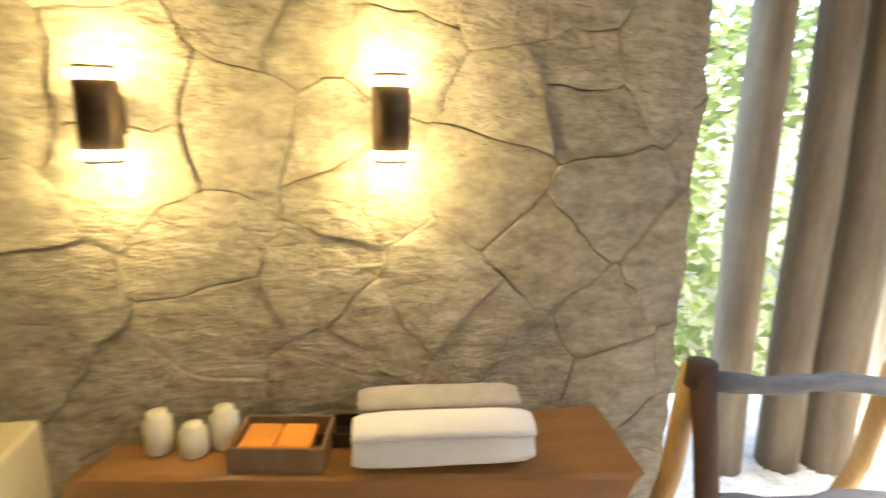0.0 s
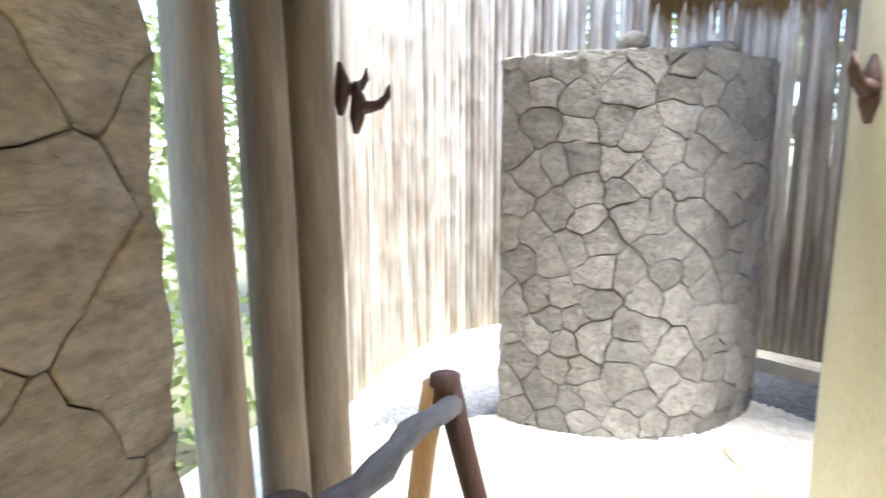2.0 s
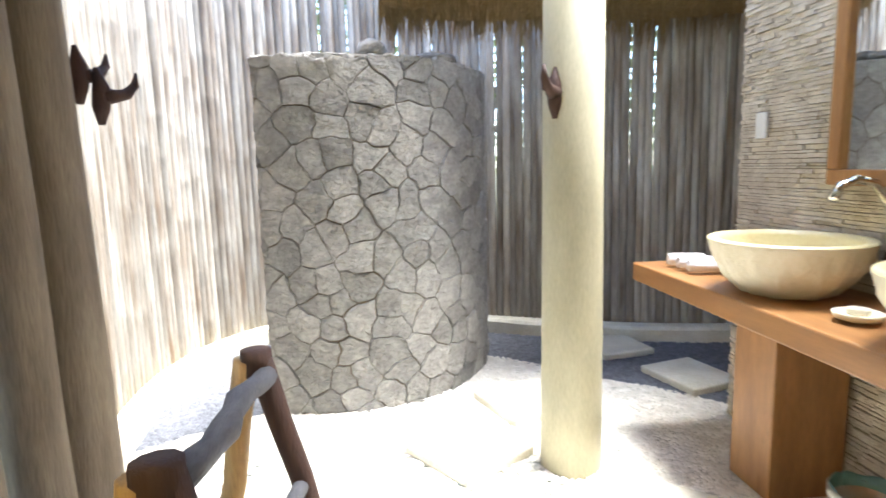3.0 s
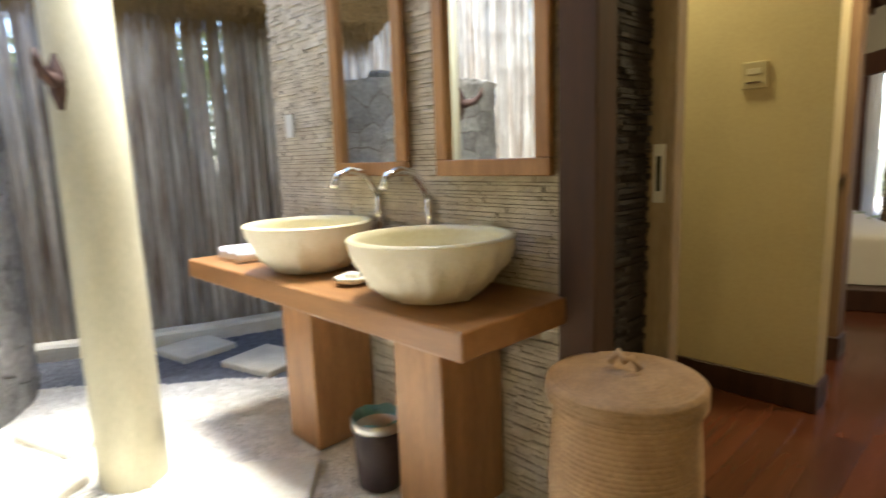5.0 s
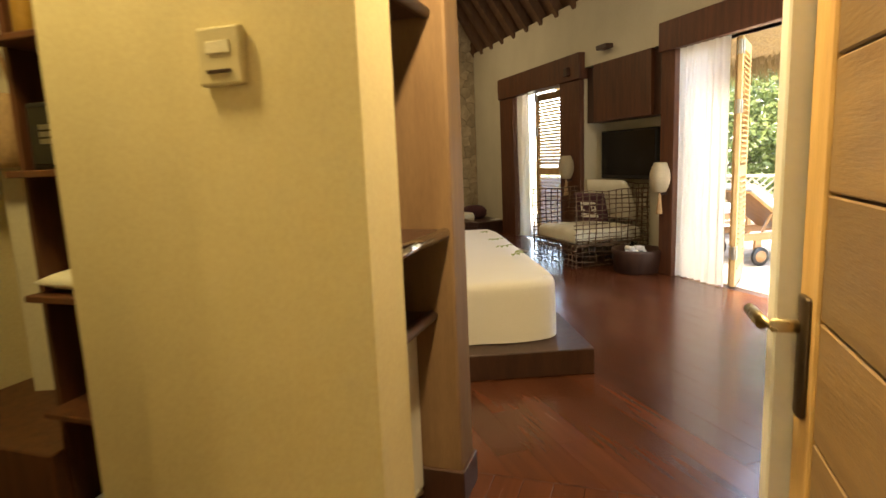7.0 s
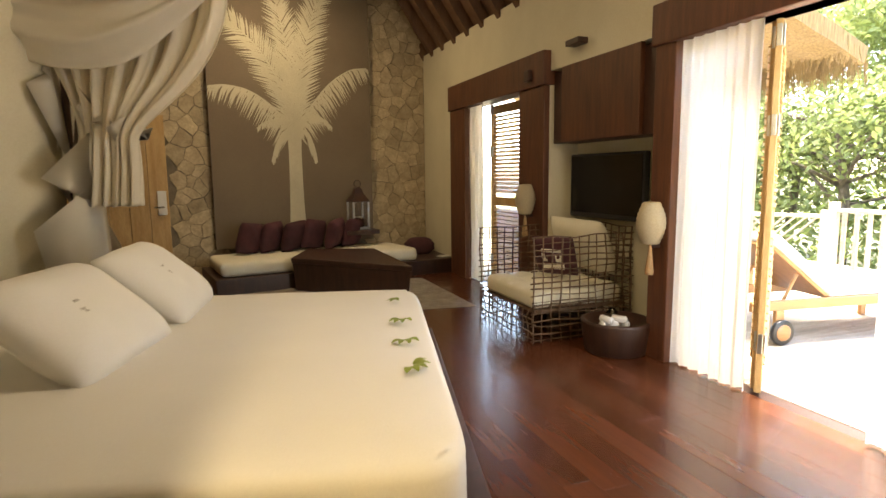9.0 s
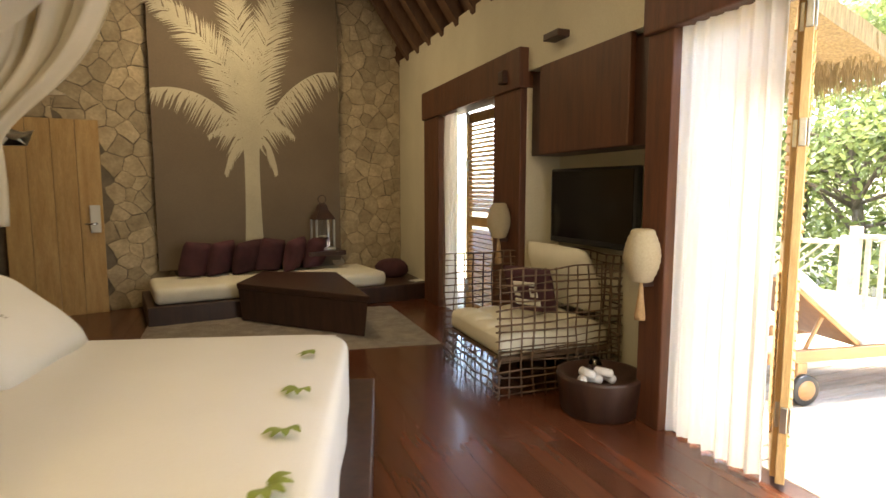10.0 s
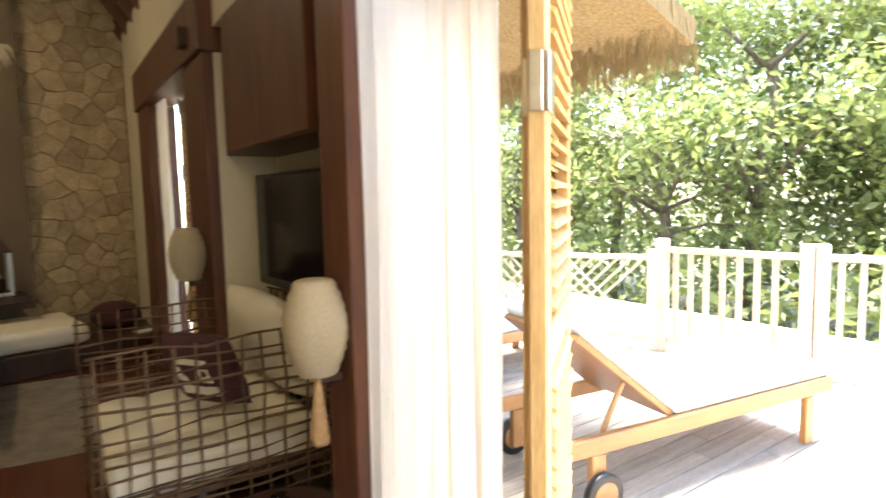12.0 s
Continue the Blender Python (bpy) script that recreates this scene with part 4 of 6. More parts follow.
th = thing("thermostat", pose(1.18, -1.278, 1.515), "square cream thermostat on the ochre partition", "thermostat")
part("case", box(-0.055, 0.0, -0.06, 0.055, 0.022, 0.06, 0.006, 2), PLATE, th)
part("dial", box(-0.03, 0.022, -0.035, 0.03, 0.028, -0.028, 0.001), DARK_WOOD, th)
part("window_bar", box(-0.03, 0.022, 0.005, 0.03, 0.026, 0.03, 0.001), CREAM_CLOTH, th)

bar = thing("minibar_shelves", pose(0, 0, 0), "dark wood minibar shelves with rounded fronts", "shelf unit")
for z, x, mat in ((1.78, 1.02, DARK_WOOD), (1.42, 1.28, DARK_WOOD), (1.04, 0.98, CHROME), (0.74, 1.04, DARK_WOOD)):
    board = part("shelf", box(x, -2.098, z - 0.03, 1.615, -1.452, z, 0.004), DARK_WOOD, bar)
    part("nosing", rod((x, -2.098, z - 0.015), (x, -1.452, z - 0.015), 0.021, seg=14), mat, board, "polished rounded nosing" if mat is CHROME else "", smooth=True)
lamp("passage_light", "AREA", look((0.58, -1.50, 2.64), (0.60, -1.60, 0)), 5.0, (1.0, 0.78, 0.42), size=0.12, size_y=0.12)
dl = thing("passage_downlight", pose(0.58, -1.50, 2.66), "small warm downlight in the passage ceiling", "ceiling lamp")
part("frame", lathe([(0.05, 0.0), (0.06, 0.01), (0.06, 0.03)], 24), WHITE_PAINT, dl, smooth=True)
fr = thing("minibar_fridge", pose(1.12, -1.775, 0.02), "small pale fridge under the minibar shelf", "fridge")
part("body", box(0.02, -0.32, 0.0, 0.48, 0.32, 0.66, 0.008), WHITE_PAINT, fr)
part("door", box(-0.02, -0.32, 0.03, 0.018, 0.32, 0.66, 0.01, 2), WHITE_PAINT, fr)
part("grip", tube([(-0.03, -0.25, 0.05), (-0.045, -0.1, 0.10), (-0.045, 0.1, 0.10), (-0.03, 0.25, 0.05)], 0.012), CREAM_CLOTH, fr, smooth=True)
kt = thing("kettle", pose(1.26, -1.98, 1.04), "small cream electric kettle on the minibar", "kettle")
part("body", lathe([(0.07, 0), (0.075, 0.02), (0.06, 0.15), (0.045, 0.17), (0.01, 0.185)], 24), CREAM_CLOTH, kt, smooth=True)
part("handle", tube([(-0.05, -0.04, 0.15), (-0.1, -0.06, 0.13), (-0.1, -0.06, 0.06), (-0.06, -0.04, 0.03)], 0.01), BLACK, kt, smooth=True)
cp = part("glass_tumbler", lathe([(0.03, 0), (0.036, 0.09), (0.034, 0.09), (0.028, 0.006)], 20), GLASS, smooth=True, m=pose(1.3, -1.70, 1.04))
tagged(cp, "clear tumbler on the minibar shelf", "glass")

# ---- bedroom ----
# unseen pendants, added to fill the bedroom and brighten the mural wall
for px, py, pz, watts in ((2.0, 6.0, 4.2, 2.6), (2.2, 1.5, 4.0, 3.1)):
    pend = thing("pendant_lamp", room(px, py, pz), "unseen warm pendant added under the rafters as fill light", "pendant lamp", "pendant lamps")
    part("shade", lathe([(0.04, 0.26), (0.06, 0.24), (0.17, 0.03), (0.175, 0.02)], 28), PAPER, pend, smooth=True)
    part("cord", rod((0, 0, 0.25), (0, 0, 2.2), 0.006), BLACK, pend)
    lamp("bedroom_fill", "AREA", room(px, py, pz), watts, (1.0, 0.80, 0.52), size=0.5, size_y=0.5)

plat = part("bed_platform", box(0.0, -3.07, 0.0, 2.58, 0.0, 0.155, 0.008, 2), DARK_WOOD, m=BED)
tagged(plat, "low dark stained timber bed platform", "platform")
bed = thing("bed", BED @ pose(0, 0, 0.157), "king bed with taut white linen cover", "bed")


def bed_shape(u, v):
    """The cover: a rounded block whose foot and sides fall with slight folds."""
    x0, x1, y0, y1, top = 0.13, 2.5, -2.80, -0.17, 0.405
    a, b = u * 2 - 1, v * 2 - 1
    k = max(abs(a), abs(b))
    if k < 0.72:
        f = 1 / 0.72
        p = Vector(((x0 + x1) / 2 + a * f * (x1 - x0) / 2 * 0.965, (y0 + y1) / 2 + b * f * (y1 - y0) / 2 * 0.965, top + 0.012 * noise.noise((a * 3, b * 3, 0)) - 0.025 * (k / 0.72) ** 6))
        return p
    f = 1 / k
    s = (k - 0.72) / 0.28
    ang = min(s * 3.0, 1.0) * math.pi / 2
    ex, ey = a * f, b * f
    rr = (abs(ex) ** 14 + abs(ey) ** 14) ** (1 / 14)
    ex, ey = ex / rr, ey / rr
    out = 0.965 + 0.035 * math.sin(ang) + 0.006 * max(0, s - 0.3) * math.sin(14 * (ex + ey) + 3 * ex)
    z = top - 0.025 - 0.055 * (1 - math.cos(ang)) - max(0, s - 0.33) / 0.67 * (top - 0.085)
    return Vector(((x0 + x1) / 2 + ex * out * (x1 - x0) / 2, (y0 + y1) / 2 + ey * out * (y1 - y0) / 2, z))


part("mattress", box(0.2, -2.72, 0.0, 2.46, -0.25, 0.36, 0.03, 2), CREAM_CLOTH, bed)
part("cover", sheet(72, 72, bed_shape), LINEN, bed, smooth=True)
for y, turn in ((-2.26, 5), (-1.32, -3)):
    pw = thing("bed_pillow", BED @ pose(1.74, y, 0.74, 0, -40, turn), "large plump white pillow leaning at the head of the bed", "pillow", "bed pillows")
    part("case", pillow(0.62, 0.86, 0.25, 20), LINEN, pw, smooth=True)
    for k, (a, b, l) in enumerate(((0.03, 0.0, 0.03), (-0.02, 0.0, 0.07), (-0.035, 0.0, 0.05))):
        part("monogram_bar", box(a - 0.006, 0.12 + b - l / 2, 0.118, a + 0.006, 0.12 + b + l / 2, 0.124), TOWEL_GREY, pw, "small grey embroidered mark")
for k, y in enumerate((-2.24, -1.74, -1.36, -0.97)):
    bm = bmesh.new()
    for j in range(5 if k % 2 else 4):
        ang = radians(-60 + 34 * j + 25 * k)
        m = pose(0, 0, 0.003 + 0.002 * j, 2, 2, 0) @ Matrix.Rotation(ang, 4, "Z")
        sheet(6, 4, lambda u, v, m=m: m @ Vector((0.01 + 0.075 * u, (v - 0.5) * 0.036 * math.sin(math.pi * (0.06 + 0.9 * u)), 0.012 * math.sin(3 * u))), bm=bm)
    tagged(part("leaf_sprig", bm, FRESH, m=BED @ pose(0.28, y, 0.566, 0, 0, 20 * k)), "fresh green leaf sprig laid on the bed", "leaves", "leaf sprigs on the bed")
head = tagged(part("headboard_wall", box(2.6, -3.0, 0.0, 2.75, 0.6, 2.6, 0.01), PLASTER, m=BED), "plain cream partition behind the bed", "partition", kind="structure")

net = thing("bed_canopy", BED, "cream mosquito net gathered in swags above the bed", "canopy")


def hanging(top, tie, foot, y, seed, deep=0.07):
    """Net hung from a rail, drawn in to a tie and flaring below it: (left, right, z) at the rail, the tie and the foot."""
    def fn(u, v):
        if v < 0.72:
            t = v / 0.72
            e = t * t * (3 - 2 * t)
            belly = 0.10 * math.sin(math.pi * t) * u
            x = (top[0] + (top[1] - top[0]) * u) * (1 - e) + (tie[0] + (tie[1] - tie[0]) * u) * e - belly
            sag = (1 - u) * 0.0 + 0.16 * math.sin(math.pi * t) * u
            z = top[2] + (tie[2] - top[2]) * t - sag
        else:
            t = (v - 0.72) / 0.28
            x = (tie[0] + (tie[1] - tie[0]) * u) * (1 - t) + (foot[0] + (foot[1] - foot[0]) * u) * t
            z = tie[2] + (foot[2] - tie[2]) * t + 0.02 * t * noise.noise((u * 9, 1, seed))
            e = 1 - 0.35 * t
        k = 2 * math.pi * 6.5 * (u + 0.06 * noise.noise((u * 4, v * 2, seed))) + seed
        return Vector((x + 0.012 * math.cos(k), y + deep * (1 - 0.6 * e) * math.sin(k) + 0.05 * noise.noise((u * 3, v * 3, seed)) + 0.03 * math.sin(2.7 * k + 3 * v) * (1 - 0.6 * e), z))
    return sheet(90, 40, fn, 0.003)


def swag(x0, x1, y, z_top, drop, seed):
    """A loop of net slung along a rail, with folds that follow its curve."""
    def fn(u, v):
        low = drop * math.sin(math.pi * (0.08 + 0.84 * u)) * (0.3 + 0.7 * v)
        return Vector((x0 + (x1 - x0) * u, y + 0.16 * math.sin(math.pi * v) + 0.025 * math.sin(16 * v + 3 * u + seed), z_top - low + 0.02 * noise.noise((u * 5, v * 7, seed))))
    return sheet(40, 30, fn, 0.003)


part("drape", hanging((2.75, 1.42, 2.80), (2.42, 2.06, 1.64), (2.50, 2.06, 1.17), -2.9, 1), NET, net, smooth=True)
part("drape", hanging((3.3, 2.70, 2.80), (2.80, 2.62, 1.5), (2.86, 2.56, 0.5), -2.95, 4, 0.05), NET, net, smooth=True)
part("swag", swag(1.42, 3.2, -2.72, 2.78, 0.72, 2), NET, net, smooth=True)
for p, q in (((1.48, -2.75, 2.87), (2.55, -3.0, 2.78)), ((2.55, -3.0, 2.78), (2.55, -0.1, 2.95))):
    part("canopy_pole", rod(p, q, 0.022), DARK_WOOD, net, smooth=True)
for x, y, z in ((2.55, -3.0, 2.78), (2.55, -0.1, 2.95)):
    part("canopy_post", rod((x, y, 0.157), (x, y, z), 0.025), DARK_WOOD, net, smooth=True)
for x, y, z in ((1.48, -2.75, 2.87),):
    part("canopy_rope", rod((x, y, z), (x, y, 4.6), 0.006), DARK_WOOD, net)

# mural with a palm
mural = thing("palm_mural", MURAL @ pose(0.94, 0.045, 0.42), "tall brown canvas mural with a pale palm tree", "mural")
part("canvas", box(0, 0, 0, 2.22, 0.025, 4.3), CANVAS, mural)
palm = bmesh.new()
CX, CZ, Y = 1.13, 1.55, 0.030
for k in range(14):
    z0, z1 = 0.02 + (CZ + 0.1) * k / 14, 0.02 + (CZ + 0.1) * (k + 1) / 14
    w0, w1 = (0.085 + 0.05 * math.exp(-z * 2.2) + 0.012 * math.exp(-(z - CZ) ** 2 * 30) for z in (z0, z1))
    vs = [palm.verts.new(v) for v in ((CX - w0, Y, z0), (CX + w0, Y, z0), (CX + w1, Y, z1), (CX - w1, Y, z1))]
    palm.faces.new(vs)


def frond(pts, length, seed, hang=0.0, taper=0.45, step=0.03):
    """A feathered frond along pts (metres from the palm's heart): a spine and one pointed blade to each side at every step."""
    rnd = random.Random(seed)
    run = spline(pts, step)
    n = len(run) - 1
    y = Y + 0.0016 * seed
    for i in range(n):
        p, q = run[i], run[i + 1]
        t = i / n
        d = (q - p).normalized()
        w = 0.014 * (1 - t) + 0.004
        nn = Vector((-d.y, d.x, 0))
        at = lambda c, lift=0.0: palm.verts.new((CX + c.x, y + lift, CZ + c.y))
        palm.faces.new([at(p - nn * w), at(q - nn * w), at(q + nn * w), at(p + nn * w)])
        for s in (1, -1):
            l = length * (0.5 + 0.5 * math.sin(math.pi * min(1, 0.2 + t * 0.75))) * (1 - taper * t * t) * rnd.uniform(0.82, 1.12)
            go = (d * 0.75 + nn * s * 0.7).normalized()
            if hang:
                go = (go * (1 - hang) + Vector((0.25 * d.x, -1, 0)) * hang).normalized()
                if (nn * s).y > 0:
                    l *= 0.45
            b = p + d * rnd.uniform(0, step)
            mid = b + go * l * 0.45 + Vector((0, 0.01, 0))
            tip = b + go * l - Vector((0, 0.10 * l, 0))
            wid = Vector((-go.y, go.x, 0)) * rnd.uniform(0.010, 0.015)
            lift = rnd.uniform(0.0003, 0.0014)
            palm.faces.new([at(b - wid * 0.7, lift), at(mid - wid, lift), at(tip, lift), at(mid + wid, lift), at(b + wid * 0.7, lift)])


frond([(0, 0), (-0.24, 0.33), (-0.52, 0.66), (-0.83, 0.87), (-1.10, 0.92)], 0.36, 1, 0.62, 0.2)
frond([(0, 0), (0.28, 0.31), (0.57, 0.50), (0.85, 0.56), (1.07, 0.54)], 0.36, 2, 0.66, 0.2)
frond([(0, 0), (-0.09, 0.65), (-0.20, 1.12), (-0.34, 1.65), (-0.52, 2.1)], 0.46, 3)
frond([(0, 0), (0.10, 0.48), (0.38, 0.98), (0.70, 1.30), (1.02, 1.50)], 0.44, 4)
frond([(0, 0), (0.02, 0.7), (0.10, 1.3), (0.24, 1.9), (0.34, 2.3)], 0.40, 5)
frond([(0, 0), (-0.22, 0.20), (-0.42, 0.16), (-0.54, 0.04)], 0.16, 6, 0.3, step=0.025)
frond([(0, 0), (0.20, 0.14), (0.38, 0.10), (0.50, 0.02)], 0.14, 7, 0.3, step=0.025)
frond([(-0.04, 0.02), (-0.17, -0.02), (-0.25, -0.20), (-0.30, -0.42)], 0.15, 8, 0.4, step=0.022)
frond([(0.04, 0.02), (0.15, -0.03), (0.24, -0.18), (0.32, -0.42)], 0.15, 9, 0.4, step=0.022)
part("palm", palm, PALM, mural, "pale painted palm silhouette")

# entrance door in the mural wall
ent = thing("door_5", MURAL @ pose(3.68, -0.02, 0), "honey-coloured entrance door with a card lock", "door", kind="structure")
for k in range(4):
    part("board", box(0.22 * k + 0.002, 0.0, 0.0, 0.22 * k + 0.218, 0.09, 2.12, 0.003), PALE_WOOD, ent)
part("lock_case", box(0.03, 0.09, 0.90, 0.13, 0.115, 1.20, 0.004), WHITE_PAINT, ent, "pale card lock case")
part("lever", tube([(0.07, 0.115, 1.0), (0.07, 0.15, 1.0), (0.10, 0.155, 1.0), (0.18, 0.155, 1.0)], 0.011), CHROME, ent, smooth=True)
for k in range(3):
    part("side_board", box(1.05 + 0.2 * k, 0.0, 0.0, 1.05 + 0.2 * k + 0.197, 0.07, 2.12, 0.003), PALE_WOOD, ent)
part("knob", lathe([(0.012, 0), (0.012, 0.03), (0.03, 0.04), (0.03, 0.06), (0.01, 0.07)], 18, m=pose(1.15, 0.07, 0.80, -90)), BRONZE, ent, smooth=True)

# daybed along the mural wall
daybed = thing("daybed", MURAL, "long dark timber daybed with a cream mattress", "daybed")
part("platform", box(0.05, 0.02, 0.0, 3.35, 1.15, 0.20, 0.01, 2), DARK_WOOD, daybed)
dm = box(0.72, 0.16, 0.0, 3.28, 1.08, 0.17, 0.06, 4)
for v in dm.verts:
    v.co.z += 0.012 * noise.noise(v.co * 4)
part("mattress", dm, CREAM_CLOTH, daybed, "cream upholstered mattress", True, pose(0, 0, 0.203))
for k in range(6):
    cu = part("throw_cushion", pillow(0.40, 0.42, 0.19, 18), PLUM, smooth=True, m=MURAL @ pose(1.38 + 0.285 * k, 0.36 + 0.05 * (k % 2), 0.575, 70 + 4 * (k % 3), 9 * math.sin(k * 2.3), 38 + 8 * math.sin(k * 1.9)))
    tagged(cu, "dark plum throw cushion leaning on the daybed", "cushion", "plum cushions on the daybed")
lan = thing("lantern", MURAL @ pose(1.27, 0.31, 0.60) @ Matrix.Scale(1.5, 4), "silver lantern with glass sides above the daybed", "lantern")
part("shelf", box(-0.16, -0.16, -0.04, 0.16, 0.14, -0.002, 0.004), DARK_WOOD, lan)
part("base", box(-0.085, -0.085, 0, 0.085, 0.085, 0.025, 0.004), STEEL, lan)
for x in (-0.075, 0.075):
    for y in (-0.075, 0.075):
        part("upright", box(x - 0.008, y - 0.008, 0.025, x + 0.008, y + 0.008, 0.26), STEEL, lan)
part("pane", box(-0.067, 0.073, 0.025, 0.067, 0.077, 0.26), GLASS, lan)
part("candle", lathe([(0.035, 0.026), (0.035, 0.12), (0.03, 0.123)], 18), CREAM_CLOTH, lan, smooth=True)
part("roof", lathe([(0.12, 0.26), (0.12, 0.27), (0.06, 0.34), (0.045, 0.38), (0.02, 0.40)], 4, m=pose(0, 0, 0, 0, 0, 45)), DARK_WOOD, lan)
part("ring", tube([(0.035 * math.cos(a * 0.63), 0, 0.43 + 0.035 * math.sin(a * 0.63)) for a in range(11)], 0.004, 6), DARK_WOOD, lan)
bag = part("woven_bag", lathe([(0.15, 0), (0.20, 0.05), (0.21, 0.14), (0.17, 0.2), (0.11, 0.23)], 26, wobble=0.25), PLUM, smooth=True, m=MURAL @ pose(0.36, 0.45, 0.202))
tagged(bag, "dark soft bag slumped on the daybed platform", "bag")
bk = part("notepad", box(-0.09, -0.06, 0, 0.09, 0.06, 0.012, 0.002), WHITE_PAINT, m=MURAL @ pose(0.25, 0.98, 0.202, 0, 0, 15))
tagged(bk, "small white notepad on the daybed platform", "notepad")


def slab_table(corners, inset, z0, z1, name, mat, label):
    """A solid tapering block table over four plan corners."""
    c = Vector((sum(p[0] for p in corners) / 4, sum(p[1] for p in corners) / 4, 0))
    th = thing(name, I4, label, "table")
    for piece, levels in (("body", ((z0, inset), (z1 - 0.06, 0.975))), ("top", ((z1 - 0.059, 0.99), (z1, 1.0)))):
        bm = bmesh.new()
        rings = [[bm.verts.new((c.x + (p[0] - c.x) * k, c.y + (p[1] - c.y) * k, z)) for p in corners] for z, k in levels]
        for i in range(4):
            bm.faces.new((rings[0][i], rings[0][(i + 1) % 4], rings[1][(i + 1) % 4], rings[1][i]))
        bm.faces.new(rings[0][::-1])
        bm.faces.new(rings[1])
        bmesh.ops.bevel(bm, geom=bm.edges[:], offset=0.005, segments=1, affect="EDGES")
        part(piece, bm, mat, th)
    return th


slab_table([(2.36, -7.74), (3.98, -8.02), (4.22, -8.85), (3.35, -9.05)], 0.93, 0.012, 0.405, "coffee_table", DARK_WOOD, "solid dark wood coffee table with tapering sides")
rug = sheet(60, 60, lambda u, v: Vector((0.55 + 2.6 * u, 1.3 + 1.75 * v - 0.35 * u, 0.012 + 0.008 * noise.noise((u * 70, v * 70, 1)) - 0.02 * (max(abs(2 * u - 1), abs(2 * v - 1)) > 0.99))))
tagged(part("shag_rug", rug, RUG, smooth=True, m=ROOM), "grey-beige shaggy rug under the coffee table", "rug")

# twig armchair
chair = thing("twig_armchair", room(0.70, 4.44, 0.0), "large square armchair of woven twigs with cream cushions", "armchair")
W, D, H = 0.94, 1.0, 0.86      # along -x (towards the wall) and -y


def lattice(o, ux, w, h, nx, nz, seed):
    """A rough grid of twigs over a panel from o along ux, h high."""
    rnd = random.Random(seed)
    o, ux = Vector(o), Vector(ux)
    n = Vector((-ux.y, ux.x, 0))
    bm = bmesh.new()
    for i in range(nx + 1):
        s = w * i / nx
        tube([o + ux * (s + rnd.uniform(-0.012, 0.012)) + n * rnd.uniform(-0.012, 0.012) + Vector((0, 0, h * k / 4)) for k in range(5)], [0.0055 + 0.002 * rnd.random()] * 5, 6, bm)
    for j in range(nz + 1):
        z = 0.03 + (h - 0.03) * j / nz
        tube([o + ux * (w * k / 5 + (0.02 if k == 5 else -0.02 if k == 0 else 0)) + n * rnd.uniform(-0.014, 0.014) + Vector((0, 0, z + rnd.uniform(-0.012, 0.012))) for k in range(6)], [0.005 + 0.002 * rnd.random()] * 6, 6, bm)
    return bm


for o, ux, w, h, nx, nz, s in (((0, 0, 0), (0, -1, 0), D, H - 0.08, 11, 11, 1), ((0, 0, 0), (-1, 0, 0), W, H, 11, 16, 2), ((0, -D, 0), (-1, 0, 0), W, H, 11, 16, 3), ((-W, 0, 0), (0, -1, 0), D, H + 0.05, 11, 16, 4)):
    if s == 1:
        h, nz = 0.27, 4
    part("lattice_panel", lattice(o, ux, w, h, nx, nz, s), TWIG, chair, smooth=True)
part("seat_frame", lattice((-0.04, -0.04, 0.27), (-1, 0, 0), W - 0.08, 0.03, 6, 1, 6), TWIG, chair, smooth=True)
part("seat_board", box(-W + 0.04, -D + 0.04, 0.24, -0.04, -0.04, 0.265), TWIG, chair)
quilt = box(-W + 0.05, -D + 0.05, 0.268, -0.03, -0.05, 0.41, 0.035, 3)
sheet(36, 36, lambda u, v: Vector((-W + 0.06 + (W - 0.10) * u, -D + 0.06 + (D - 0.12) * v, 0.403 + 0.034 * (abs(math.sin(4 * math.pi * u)) * abs(math.sin(4 * math.pi * v))) ** 0.4)), bm=quilt)
part("seat_cushion", quilt, CREAM_CLOTH, chair, "thick quilted cream seat cushion", True)
part("back_cushion", pillow(0.84, 0.52, 0.22, m=pose(-W + 0.15, -D / 2, 0.72, 0, -70, 0) @ pose(0, 0, 0, 0, 0, 90)), CREAM_CLOTH, chair, "puffy cream back cushion", True)
cu = part("throw_cushion", pillow(0.40, 0.40, 0.14), PLUM, smooth=True, m=room(0.24, 4.02, 0.64) @ pose(0, 0, 0, 0, -66, 35))
tagged(cu, "dark plum cushion with a cream printed square", "cushion")
for s in (1, -1):
    for a, b, w, h in ((-0.07, 0.0, 0.05, 0.20), (0.02, -0.07, 0.08, 0.05), (0.02, 0.06, 0.08, 0.06), (0.09, 0.0, 0.03, 0.18)):
        part("print_patch", box(a - w / 2, b - h / 2, 0.062 * s, a + w / 2, b + h / 2, 0.072 * s, 0.002), CREAM_CLOTH, cu, "cream printed square")

pot = thing("side_table", room(0.18, 4.81, 0.0), "round dark wood drum side table with a hollowed top", "table")
part("body", lathe([(0.225, 0), (0.235, 0.01), (0.268, 0.23), (0.264, 0.25), (0.238, 0.25), (0.19, 0.20), (0.05, 0.185)], 44), DARK_WOOD, pot, smooth=True)
for k in range(5):
    st = part("rolled_cloth", lathe([(0.012, -0.06), (0.026, -0.05), (0.028, 0.05), (0.012, 0.06)], 14, m=pose(0, 0, 0, 90)), TOWEL, smooth=True, m=room(0.24 + 0.05 * (k - 2), 4.84 + 0.02 * math.sin(k * 2), 0.217 + 0.042 * (k % 2 == 1), 40 * math.sin(k)))
    tagged(st, "small rolled white cloth in the side table bowl", "cloth", "rolled cloths on the side table")
